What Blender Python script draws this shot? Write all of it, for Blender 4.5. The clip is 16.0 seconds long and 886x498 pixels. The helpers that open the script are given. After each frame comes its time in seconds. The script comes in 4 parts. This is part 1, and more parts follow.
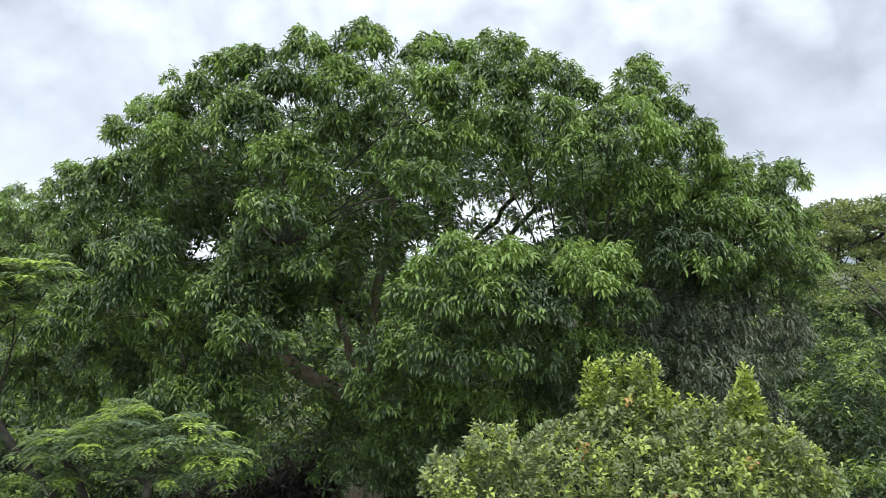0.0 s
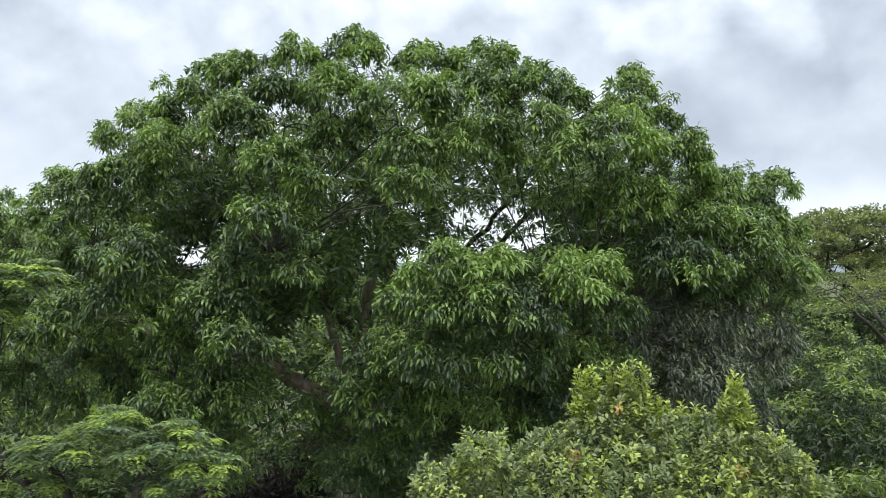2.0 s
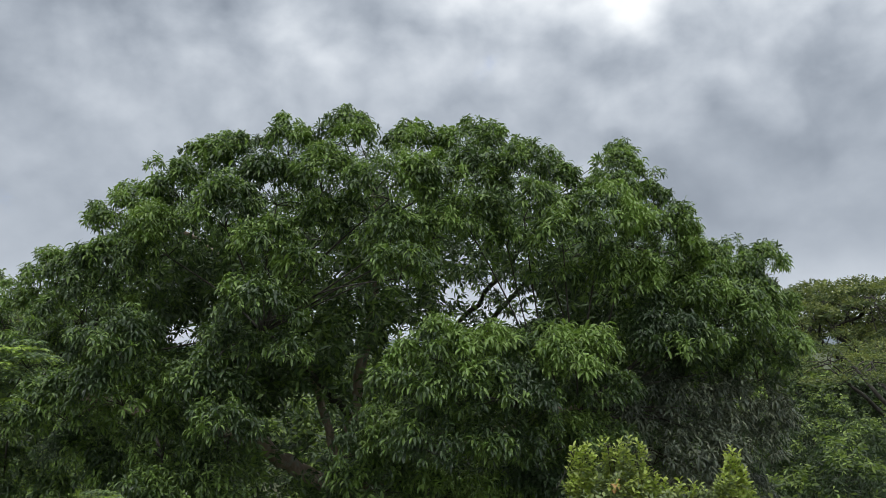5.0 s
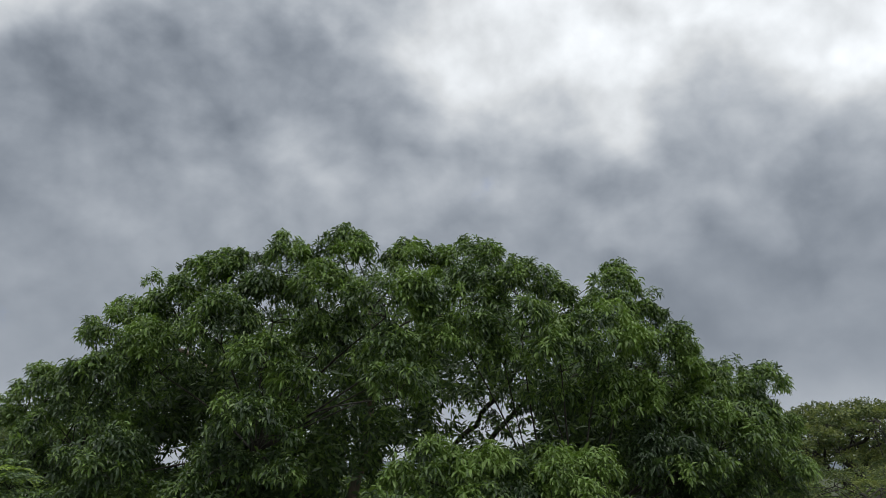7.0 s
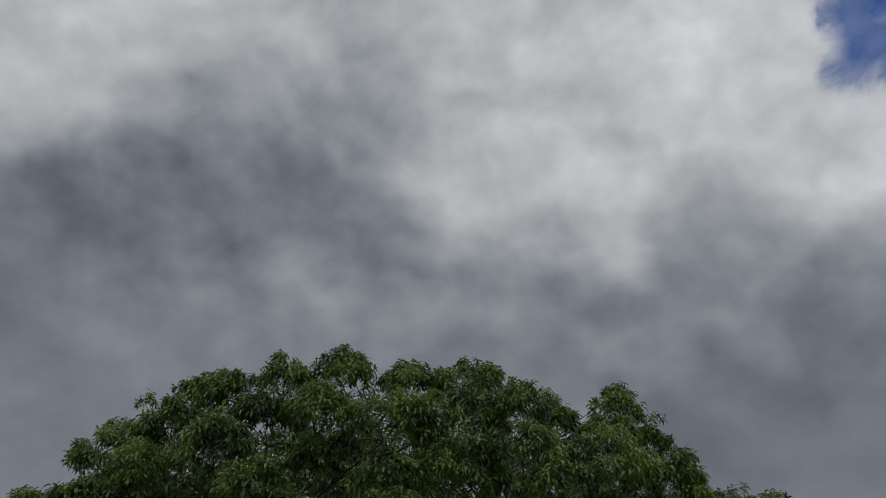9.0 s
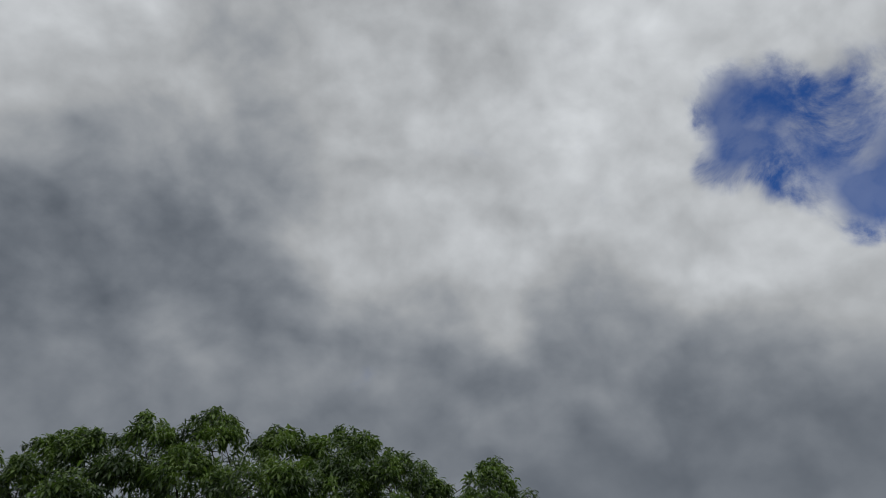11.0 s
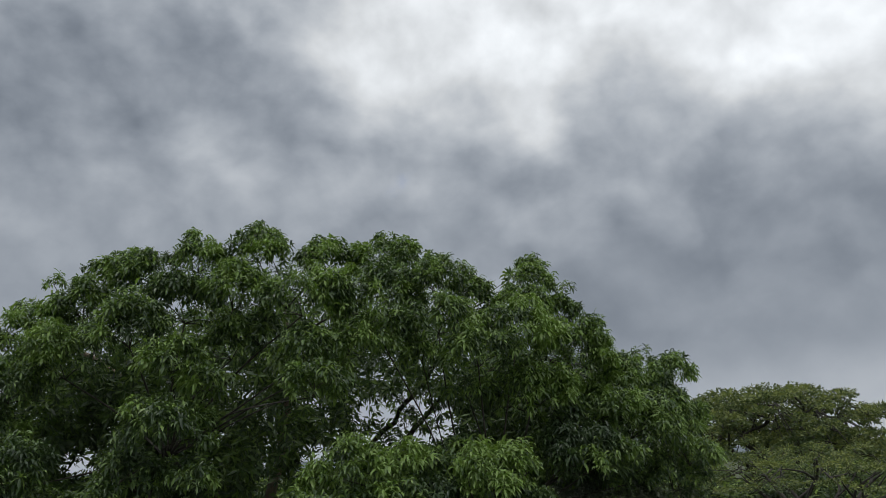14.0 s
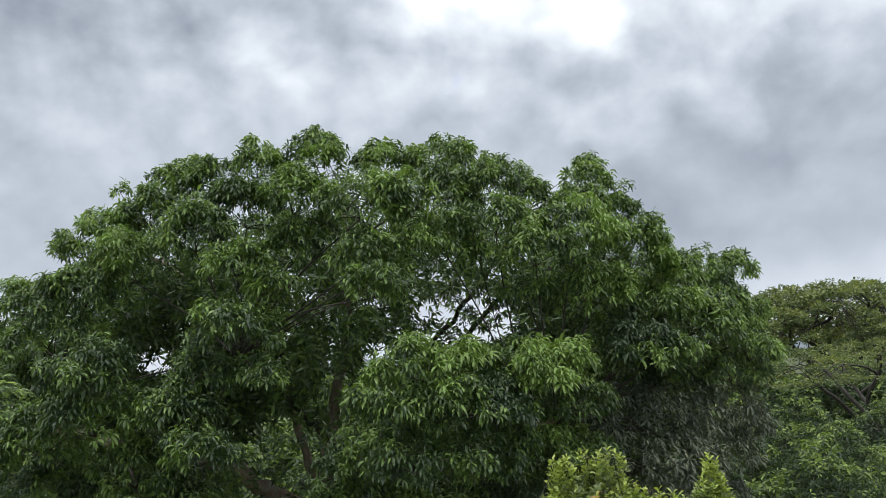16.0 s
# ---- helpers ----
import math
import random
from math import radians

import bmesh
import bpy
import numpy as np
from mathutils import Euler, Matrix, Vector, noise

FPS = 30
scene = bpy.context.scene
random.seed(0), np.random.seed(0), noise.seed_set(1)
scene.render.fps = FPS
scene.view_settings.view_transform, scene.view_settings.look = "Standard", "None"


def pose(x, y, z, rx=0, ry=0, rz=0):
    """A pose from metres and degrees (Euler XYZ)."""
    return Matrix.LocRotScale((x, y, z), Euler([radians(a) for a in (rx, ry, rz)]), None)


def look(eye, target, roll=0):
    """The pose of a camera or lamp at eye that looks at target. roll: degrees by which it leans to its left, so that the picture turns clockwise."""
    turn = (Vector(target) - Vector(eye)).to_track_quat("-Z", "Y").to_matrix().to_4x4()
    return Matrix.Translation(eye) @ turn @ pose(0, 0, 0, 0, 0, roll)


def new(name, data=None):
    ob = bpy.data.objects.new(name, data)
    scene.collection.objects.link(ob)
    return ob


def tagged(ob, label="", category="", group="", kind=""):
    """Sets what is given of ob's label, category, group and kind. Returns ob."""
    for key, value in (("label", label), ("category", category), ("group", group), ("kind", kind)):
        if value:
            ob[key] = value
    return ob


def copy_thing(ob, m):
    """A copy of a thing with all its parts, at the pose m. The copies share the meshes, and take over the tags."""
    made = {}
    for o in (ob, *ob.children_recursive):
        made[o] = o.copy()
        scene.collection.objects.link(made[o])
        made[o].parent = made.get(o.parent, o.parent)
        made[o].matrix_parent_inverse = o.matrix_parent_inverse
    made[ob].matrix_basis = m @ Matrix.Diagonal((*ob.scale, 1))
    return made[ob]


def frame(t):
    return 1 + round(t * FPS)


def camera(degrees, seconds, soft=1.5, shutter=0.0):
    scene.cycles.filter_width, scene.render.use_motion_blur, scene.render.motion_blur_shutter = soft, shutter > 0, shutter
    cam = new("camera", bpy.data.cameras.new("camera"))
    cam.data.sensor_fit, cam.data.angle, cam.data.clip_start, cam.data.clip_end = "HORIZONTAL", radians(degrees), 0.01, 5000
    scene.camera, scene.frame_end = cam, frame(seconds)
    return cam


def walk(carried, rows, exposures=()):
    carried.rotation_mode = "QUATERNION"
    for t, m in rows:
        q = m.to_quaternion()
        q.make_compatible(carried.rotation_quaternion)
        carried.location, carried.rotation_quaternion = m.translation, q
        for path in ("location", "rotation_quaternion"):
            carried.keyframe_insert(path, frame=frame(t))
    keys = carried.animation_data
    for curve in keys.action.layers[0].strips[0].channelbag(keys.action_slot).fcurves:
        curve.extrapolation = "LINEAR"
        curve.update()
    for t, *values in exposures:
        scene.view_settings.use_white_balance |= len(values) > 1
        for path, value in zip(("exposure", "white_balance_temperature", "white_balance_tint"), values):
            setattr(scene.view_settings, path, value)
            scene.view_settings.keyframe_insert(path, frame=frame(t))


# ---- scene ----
cam = camera(57.0, 16.0, soft=0.55)
EYE = (0.0, 0.0, 6.0)
PATH = [
    (0.0, look(EYE, (0.000, 9.997, 6.237), 0.00)),
    (0.5, look(EYE, (0.031, 9.997, 6.246), 0.03)),
    (1.0, look(EYE, (0.043, 9.997, 6.244), 0.15)),
    (1.5, look(EYE, (0.056, 9.997, 6.251), 0.10)),
    (2.0, look(EYE, (0.109, 9.994, 6.325), 0.24)),
    (2.5, look(EYE, (0.147, 9.980, 6.610), 0.34)),
    (3.0, look(EYE, (0.180, 9.963, 6.834), 0.20)),
    (3.5, look(EYE, (0.206, 9.942, 7.055), 0.02)),
    (3.7, look(EYE, (0.215, 9.934, 7.129), -0.10)),
    (4.2, look(EYE, (0.227, 9.921, 7.238), -0.20)),
    (4.7, look(EYE, (0.222, 9.920, 7.240), -0.35)),
    (5.2, look(EYE, (0.214, 9.915, 7.284), -0.46)),
    (5.8, look(EYE, (0.222, 9.869, 7.599), -0.48)),
    (6.0, look(EYE, (0.237, 9.840, 7.765), -0.45)),
    (6.5, look(EYE, (0.249, 9.747, 8.220), -0.30)),
    (7.0, look(EYE, (0.249, 9.635, 8.667), -0.05)),
    (7.5, look(EYE, (0.249, 9.517, 9.062), 0.17)),
    (8.0, look(EYE, (0.238, 9.428, 9.326), 0.45)),
    (8.5, look(EYE, (0.238, 9.269, 9.744), 0.50)),
    (9.0, look(EYE, (0.241, 9.131, 10.071), 0.31)),
    (9.5, look(EYE, (0.329, 9.031, 10.282), 0.25)),
    (10.0, look(EYE, (0.997, 8.889, 10.471), -0.09)),
    (10.2, look(EYE, (1.097, 8.841, 10.542), 0.17)),
    (10.6, look(EYE, (1.290, 8.750, 10.666), 0.23)),
    (11.0, look(EYE, (1.569, 8.621, 10.818), 0.12)),
    (11.4, look(EYE, (1.855, 8.503, 10.925), -0.13)),
    (11.8, look(EYE, (2.077, 8.457, 10.916), -0.46)),
    (12.3, look(EYE, (2.162, 8.597, 10.629), -0.94)),
    (12.5, look(EYE, (2.120, 8.752, 10.348), -1.93)),
    (13.0, look(EYE, (1.747, 9.189, 9.538), -1.71)),
    (13.5, look(EYE, (1.429, 9.388, 9.135), -2.19)),
    (14.0, look(EYE, (1.272, 9.570, 8.608), -2.37)),
    (14.5, look(EYE, (1.120, 9.697, 8.169), -3.13)),
    (15.0, look(EYE, (0.917, 9.758, 7.983), -3.05)),
    (15.5, look(EYE, (0.720, 9.837, 7.650), -2.76)),
    (16.0, look(EYE, (0.556, 9.878, 7.455), -2.55)),
]
EXPOSURES = [(0.0, 0.32), (2.0, 0.26), (2.5, 0.12), (3.0, -0.06), (3.5, -0.28), (6.0, -0.75), (6.5, -0.95), (7.0, -1.05), (7.5, -1.27), (8.0, -1.5), (9.0, -1.9),
             (12.5, -1.9), (13.0, -1.75), (13.5, -1.42), (14.0, -1.12), (14.5, -0.85), (15.0, -0.57), (15.5, -0.42), (16.0, -0.25)]
walk(cam, PATH, EXPOSURES)

# ---- world and sun ----
def mat(name):
    m = bpy.data.materials.new(name)
    m.use_nodes = True
    m.node_tree.nodes.clear()
    return m, m.node_tree


def node(tree, kind, values=None, **props):
    n = tree.nodes.new(kind)
    for k, v in props.items():
        setattr(n, k, v)
    for k, v in (values or {}).items():
        if isinstance(v, bpy.types.NodeSocket):
            tree.links.new(v, n.inputs[k])
        else:
            n.inputs[k].default_value = v
    return n


def calc(tree, op, a, b=0.0, clamp=False):
    return node(tree, "ShaderNodeMath", {0: a, 1: b}, operation=op, use_clamp=clamp).outputs[0]


def aim(az, el):
    """Unit vector from degrees: azimuth clockwise from +y, and height above the horizon."""
    a, e = radians(az), radians(el)
    return (math.sin(a) * math.cos(e), math.cos(a) * math.cos(e), math.sin(e))


SUN_AZ, SUN_EL = 200.0, 68.0

CLOUDS_HIGH = [
    (-14.4, 24.7, 11.4, 0.34), (-4.8, 24.1, 7.4, 0.38), (-17.2, 27.4, 6, 0.44), (-17.5, 36.7, 8.4, 0.70), (-10.3, 33.5, 7.4, 0.57), (-3.5, 38.6, 8.4, 0.60),
    (-4.4, 31, 6.5, 0.49), (2.1, 26.1, 5.5, 0.57), (9.5, 40.6, 8.4, 0.66), (9.5, 35.3, 5.5, 0.66), (5.4, 30.2, 7.4, 0.74), (1.9, 28.8, 3.5, 0.74),
    (17.1, 28, 6.5, 0.72), (18.4, 33.5, 6.5, 0.71), (25.2, 37.8, 6, 0.73), (28.6, 30.4, 5, 0.72), (31.4, 25, 5.5, 0.74), (37.1, 27, 4.5, 0.73),
    (40.6, 22.8, 5.5, 0.71), (37.8, 18.6, 6, 0.54), (14.2, 23.1, 2.6, 0.65), (14.1, 20.3, 2.4, 0.46), (9.9, 23.5, 3.5, 0.56), (20.2, 22.7, 4.2, 0.48),
]
CLOUDS_EAST = [
    (24.5, 23.5, 3.5, 0.56), (22.4, 19.4, 3, 0.52), (23.3, 16.3, 2.2, 0.53), (21.8, 13.7, 3.5, 0.39), (17.2, 15.8, 2.5, 0.50), (13.6, 17.9, 2.2, 0.56),
    (9.9, 18.8, 3, 0.45), (5.8, 17.2, 4, 0.49), (4, 22.3, 4, 0.49), (-6.4, 21.3, 5.5, 0.45), (-12.3, 18.8, 6, 0.52), (-1.2, 19.7, 3.5, 0.57),
    (-4, 20.3, 2.5, 0.52), (-13.3, 16.6, 4.5, 0.47), (29, 13.1, 7.9, 0.33), (29.5, 18.3, 4.5, 0.45), (34, 16.2, 4, 0.46), (40.5, 15.2, 5, 0.42),
    (30, 10.1, 3.5, 0.46), (38.3, 8.5, 3, 0.55), (35, 8.6, 3, 0.45), (19.5, 10.4, 6, 0.35), (32.5, 20.2, 3.5, 0.46), (38.2, 12.8, 4.5, 0.39),
]
CLOUDS_LOW = [
    (-21, 17.9, 5.5, 0.51), (-16.7, 21.5, 3.5, 0.52), (-15, 25.6, 5.5, 0.33), (-21.4, 24.8, 5.5, 0.35), (-7.5, 19.8, 4.5, 0.55), (-2.3, 21.6, 3, 0.41),
    (-11.4, 17.1, 4, 0.47), (-20.8, 14.7, 4.5, 0.49), (-11.5, 23, 3.5, 0.48), (3.4, 18.3, 5, 0.44), (10.1, 17.9, 4, 0.44), (33, 9.9, 3.5, 0.41),
    (30.4, 8.1, 4, 0.42), (25.8, 7.1, 3.5, 0.45), (30.6, 4.8, 3.5, 0.61), (33.5, 4.2, 3, 0.56), (26, 6, 2.5, 0.53), (-25.6, 10.2, 4, 0.49),
    (-24, 14, 4.5, 0.49), (-27.2, 18.9, 6.5, 0.37), (-19.3, 25.4, 7.9, 0.50), (-23.1, 12.5, 3, 0.46),
    (-21.6, 17.8, 4, 0.49), (-30.4, 34.2, 5.5, 0.68),
]
BLUE_GAPS = [
    (33.2, 36.9, 3.1, 1.2), (35.1, 35.4, 5.4, 1.25), (33.2, 32.9, 3.9, 1.25), (37.8, 36.6, 3.6, 0.9), (37.1, 32.1, 4.6, 0.85), (39.1, 30.3, 3.9, 0.85),
    (41.7, 28.4, 3.9, 1.35), (44.2, 29.0, 4.1, 1.1), (41.3, 32.4, 6.2, 0.62), (46.4, 31.2, 6.2, 0.8), (45.1, 34.5, 6.2, 0.55),
]


def build_sky():
    w = bpy.data.worlds.new("overcast_sky")
    scene.world = w
    w.use_nodes = True
    t = w.node_tree
    t.nodes.clear()
    way = node(t, "ShaderNodeTexCoord").outputs["Generated"]

    def vector(op, a, b):
        return node(t, "ShaderNodeVectorMath", {0: a, 1: b}, operation=op).outputs[0]

    def scaled(a, by):
        return node(t, "ShaderNodeVectorMath", {0: a, "Scale": by}, operation="SCALE").outputs[0]

    def heaped(direction):
        """Directions squeezed upwards, so that the clouds lie a little flat."""
        return vector("MULTIPLY", direction, (1.0, 1.0, 1.2))

    # ragged, curling edges of the cloud masses
    swirl = node(t, "ShaderNodeTexNoise", {"Vector": heaped(way), "Scale": 8.0, "Detail": 4.0, "Roughness": 0.5})
    bent = vector("ADD", way, scaled(vector("SUBTRACT", swirl.outputs["Color"], (0.5, 0.5, 0.5)), 0.09))
    slight = vector("ADD", way, scaled(vector("SUBTRACT", swirl.outputs["Color"], (0.5, 0.5, 0.5)), 0.02))
    # billows, lit from above: the same heap sampled a little higher gives the light side
    heap = {"Scale": 6.5, "Detail": 6.0, "Roughness": 0.48, "Distortion": 0.1}
    here = node(t, "ShaderNodeTexNoise", {"Vector": heaped(slight), **heap}).outputs["Fac"]
    above = node(t, "ShaderNodeTexNoise", {"Vector": heaped(vector("ADD", slight, (0.008, 0.0, 0.022))), **heap}).outputs["Fac"]
    relief = calc(t, "SUBTRACT", here, above)

    def billow(scale):
        """Rounded swellings with darker creases between them."""
        n = node(t, "ShaderNodeTexNoise", {"Vector": heaped(slight), "Scale": scale, "Detail": 0.6}).outputs["Fac"]
        return calc(t, "ABSOLUTE", calc(t, "SUBTRACT", n, 0.5))

    puffs = calc(t, "ADD", billow(7.0), calc(t, "ADD", calc(t, "MULTIPLY", billow(15.0), 0.6), calc(t, "MULTIPLY", billow(31.0), 0.3)))

    def near_to(az, el, size, sharp=1.0):
        far = node(t, "ShaderNodeVectorMath", {0: bent, 1: aim(az, el)}, operation="DISTANCE").outputs["Value"]
        fade = node(t, "ShaderNodeMapRange", {0: far, 1: 0.0, 2: radians(size), 3: sharp, 4: 0.0}, interpolation_type="SMOOTHERSTEP")
        return fade.outputs[0]

    # brightness of the cloud cover, blended between the cloud masses; thinner and brighter towards the zenith
    high = node(t, "ShaderNodeSeparateXYZ", {0: way}).outputs[2]
    open_cover = node(t, "ShaderNodeMapRange", {0: high, 1: 0.0, 2: 0.75, 3: 0.48, 4: 0.74}).outputs[0]
    total, weight = calc(t, "MULTIPLY", open_cover, 0.05), 0.05
    for az, el, size, shade in CLOUDS_HIGH + CLOUDS_EAST + CLOUDS_LOW:
        w_here = near_to(az, el, size * 1.6, (5.0 / size) ** 1.5)
        total = node(t, "ShaderNodeMath", {0: w_here, 1: shade, 2: total}, operation="MULTIPLY_ADD").outputs[0]
        weight = calc(t, "ADD", weight, w_here)
    tone = calc(t, "DIVIDE", total, weight)
    for value, middle, amount in ((here, 0.5, 0.09), (relief, 0.0, 0.4), (puffs, 0.17, 0.15)):
        tone = calc(t, "ADD", tone, calc(t, "MULTIPLY", calc(t, "SUBTRACT", value, middle), amount))
    tone = node(t, "ShaderNodeMath", {0: tone, 1: 0.30, 2: 0.06}, operation="SMOOTH_MAX").outputs[0]
    tone = node(t, "ShaderNodeMath", {0: tone, 1: 0.84, 2: 0.06}, operation="SMOOTH_MIN").outputs[0]
    # haze evens out the clouds towards the horizon
    clear = node(t, "ShaderNodeMapRange", {0: high, 1: 0.05, 2: 0.5, 3: 0.25, 4: 1.0}, interpolation_type="SMOOTHSTEP").outputs[0]
    pale = node(t, "ShaderNodeMapRange", {0: high, 1: 0.04, 2: 0.13, 3: 0.52, 4: 0.445}, interpolation_type="SMOOTHSTEP").outputs[0]
    tone = node(t, "ShaderNodeMix", {0: clear, 2: pale, 3: tone}, data_type="FLOAT").outputs[0]
    light = calc(t, "MULTIPLY", calc(t, "POWER", tone, 2.2), CLOUD_LIGHT)
    warmth = node(t, "ShaderNodeMapRange", {0: tone, 1: 0.34, 2: 0.62}).outputs[0]
    tint = node(t, "ShaderNodeMix", {0: warmth, 6: (0.83, 0.97, 1.18, 1), 7: (0.96, 1.0, 1.04, 1)}, data_type="RGBA")
    cloud = scaled(tint.outputs[2], light)
    # the open blue between the clouds
    sky = node(t, "ShaderNodeTexSky", sky_type="NISHITA", sun_disc=False, sun_elevation=radians(SUN_EL),
               sun_rotation=radians(SUN_AZ), air_density=1.0, dust_density=0.3, ozone_density=5.0)
    blue = vector("MULTIPLY", scaled(sky.outputs[0], 0.15), (0.26, 0.95, 1.95))
    gap = 0.0
    for row in BLUE_GAPS:
        gap = calc(t, "ADD", gap, near_to(*row))
    thin = calc(t, "MINIMUM", calc(t, "MAXIMUM", calc(t, "SUBTRACT", 1.3, calc(t, "MULTIPLY", gap, 0.6)), 0.15), 0.9)
    gap = calc(t, "MINIMUM", gap, 1.0)
    # thin veils drift across the opening and fray its rim
    wisp = node(t, "ShaderNodeTexNoise", {"Vector": slight, "Scale": 10.0, "Detail": 7.0, "Roughness": 0.62, "Distortion": 0.4}).outputs["Fac"]
    veil = node(t, "ShaderNodeMapRange", {0: wisp, 1: 0.36, 2: 0.62, 3: 0.0, 4: thin}, interpolation_type="SMOOTHSTEP").outputs[0]
    fray = calc(t, "ADD", gap, calc(t, "MULTIPLY", calc(t, "SUBTRACT", 0.5, wisp), 0.9))
    rim = node(t, "ShaderNodeMapRange", {0: fray, 1: 0.12, 2: 0.75, 3: 0.0, 4: 0.97}, interpolation_type="SMOOTHSTEP").outputs[0]
    open_sky = calc(t, "MULTIPLY", rim, calc(t, "SUBTRACT", 1.0, veil))
    both = node(t, "ShaderNodeMix", {0: open_sky, 6: cloud, 7: blue}, data_type="RGBA")
    back = node(t, "ShaderNodeBackground", {"Color": both.outputs[2], "Strength": 1.0})
    t.links.new(back.outputs[0], node(t, "ShaderNodeOutputWorld").inputs[0])


CLOUD_LIGHT = 4.1
build_sky()
sun_data = bpy.data.lights.new("sun", "SUN")
sun_data.energy, sun_data.angle, sun_data.color = 1.1, radians(12), (1.0, 0.97, 0.92)
sun = new("sun", sun_data)
sun.matrix_world = look(aim(SUN_AZ, SUN_EL), (0, 0, 0))


# ---- materials ----
def leaf_material(name, dark, mid, young, gloss=0.42, through_light=0.3, patch_size=0.9, share=0.12):
    """Leaves: colour from leaf to leaf and from spray to spray, a waxy face, and light that comes through."""
    m, t = mat(name)
    geo = node(t, "ShaderNodeNewGeometry")
    place = node(t, "ShaderNodeTexCoord").outputs["Object"]
    spray = node(t, "ShaderNodeTexNoise", {"Vector": place, "Scale": patch_size, "Detail": 3.0})
    single = calc(t, "FRACT", calc(t, "ADD", geo.outputs["Random Per Island"], node(t, "ShaderNodeObjectInfo").outputs["Random"]))
    mixed = calc(t, "ADD", calc(t, "MULTIPLY", calc(t, "SUBTRACT", single, 0.12), 0.72),
                 calc(t, "MULTIPLY", calc(t, "SUBTRACT", spray.outputs["Fac"], 0.32), 1.25))
    # shift towards the pale end: young leaves, and top light painted on some crowns
    mixed = calc(t, "ADD", mixed, node(t, "ShaderNodeAttribute", attribute_name="leaf_tone").outputs["Fac"])
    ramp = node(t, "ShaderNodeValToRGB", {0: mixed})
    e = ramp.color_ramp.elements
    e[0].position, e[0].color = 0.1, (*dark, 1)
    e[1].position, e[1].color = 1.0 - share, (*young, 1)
    k = e.new(0.55)
    k.color = (*mid, 1)
    grain = node(t, "ShaderNodeTexNoise", {"Vector": place, "Scale": 60.0, "Detail": 2.0})
    tone = node(t, "ShaderNodeMix", {0: 0.35, 6: ramp.outputs[0], 7: grain.outputs["Color"]}, data_type="RGBA", blend_type="SOFT_LIGHT").outputs[2]
    rough = node(t, "ShaderNodeMapRange", {0: geo.outputs["Random Per Island"], 3: gloss - 0.08, 4: gloss + 0.14}).outputs[0]
    face = node(t, "ShaderNodeBsdfPrincipled", {"Base Color": tone, "Roughness": rough, "Specular IOR Level": 0.6})
    warm = node(t, "ShaderNodeMix", {0: 1.0, 6: tone, 7: (1.15, 1.2, 0.7, 1)}, data_type="RGBA", blend_type="MULTIPLY").outputs[2]
    glow = node(t, "ShaderNodeBsdfTranslucent", {"Color": warm})
    out = node(t, "ShaderNodeMixShader", {0: through_light, 1: face.outputs[0], 2: glow.outputs[0]})
    t.links.new(out.outputs[0], node(t, "ShaderNodeOutputMaterial").inputs[0])
    return m


def bark_material(name, dark, pale, lichen=0.0, stretch=4.0):
    m, t = mat(name)
    place = node(t, "ShaderNodeTexCoord").outputs["Object"]
    squeezed = node(t, "ShaderNodeMapping", {"Vector": place, "Scale": (stretch, stretch, 1.0)})
    ridges = node(t, "ShaderNodeTexNoise", {"Vector": squeezed.outputs[0], "Scale": 5.0, "Detail": 8.0, "Roughness": 0.65})
    base = node(t, "ShaderNodeValToRGB", {0: ridges.outputs["Fac"]})
    base.color_ramp.elements[0].position, base.color_ramp.elements[0].color = 0.3, (*dark, 1)
    base.color_ramp.elements[1].position, base.color_ramp.elements[1].color = 0.75, (*pale, 1)
    spots = node(t, "ShaderNodeTexNoise", {"Vector": place, "Scale": 7.0, "Detail": 4.0})
    mask = node(t, "ShaderNodeMapRange", {0: spots.outputs["Fac"], 1: 0.52, 2: 0.64, 3: 0.0, 4: lichen})
    tone = node(t, "ShaderNodeMix", {0: mask.outputs[0], 6: base.outputs[0], 7: (0.36, 0.38, 0.32, 1)}, data_type="RGBA").outputs[2]
    bump = node(t, "ShaderNodeBump", {"Strength": 0.6, "Distance": 0.03, "Height": ridges.outputs["Fac"]})
    face = node(t, "ShaderNodeBsdfPrincipled", {"Base Color": tone, "Roughness": 0.88, "Normal": bump.outputs[0]})
    t.links.new(face.outputs[0], node(t, "ShaderNodeOutputMaterial").inputs[0])
    return m


def ground_material(name, colours, scale):
    m, t = mat(name)
    place = node(t, "ShaderNodeTexCoord").outputs["Object"]
    wide = node(t, "ShaderNodeTexNoise", {"Vector": place, "Scale": scale, "Detail": 6.0, "Roughness": 0.6})
    close = node(t, "ShaderNodeTexNoise", {"Vector": place, "Scale": scale * 40, "Detail": 4.0})
    both = calc(t, "ADD", calc(t, "MULTIPLY", wide.outputs["Fac"], 0.65), calc(t, "MULTIPLY", close.outputs["Fac"], 0.35))
    ramp = node(t, "ShaderNodeValToRGB", {0: both})
    e = ramp.color_ramp.elements
    e[0].position, e[0].color = 0.36, (*colours[0], 1)
    e[1].position, e[1].color = 0.62, (*colours[2], 1)
    k = e.new(0.5)
    k.color = (*colours[1], 1)
    bump = node(t, "ShaderNodeBump", {"Strength": 0.8, "Distance": 0.06, "Height": close.outputs["Fac"]})
    face = node(t, "ShaderNodeBsdfPrincipled", {"Base Color": ramp.outputs[0], "Roughness": 0.95, "Normal": bump.outputs[0]})
    t.links.new(face.outputs[0], node(t, "ShaderNodeOutputMaterial").inputs[0])
    return m


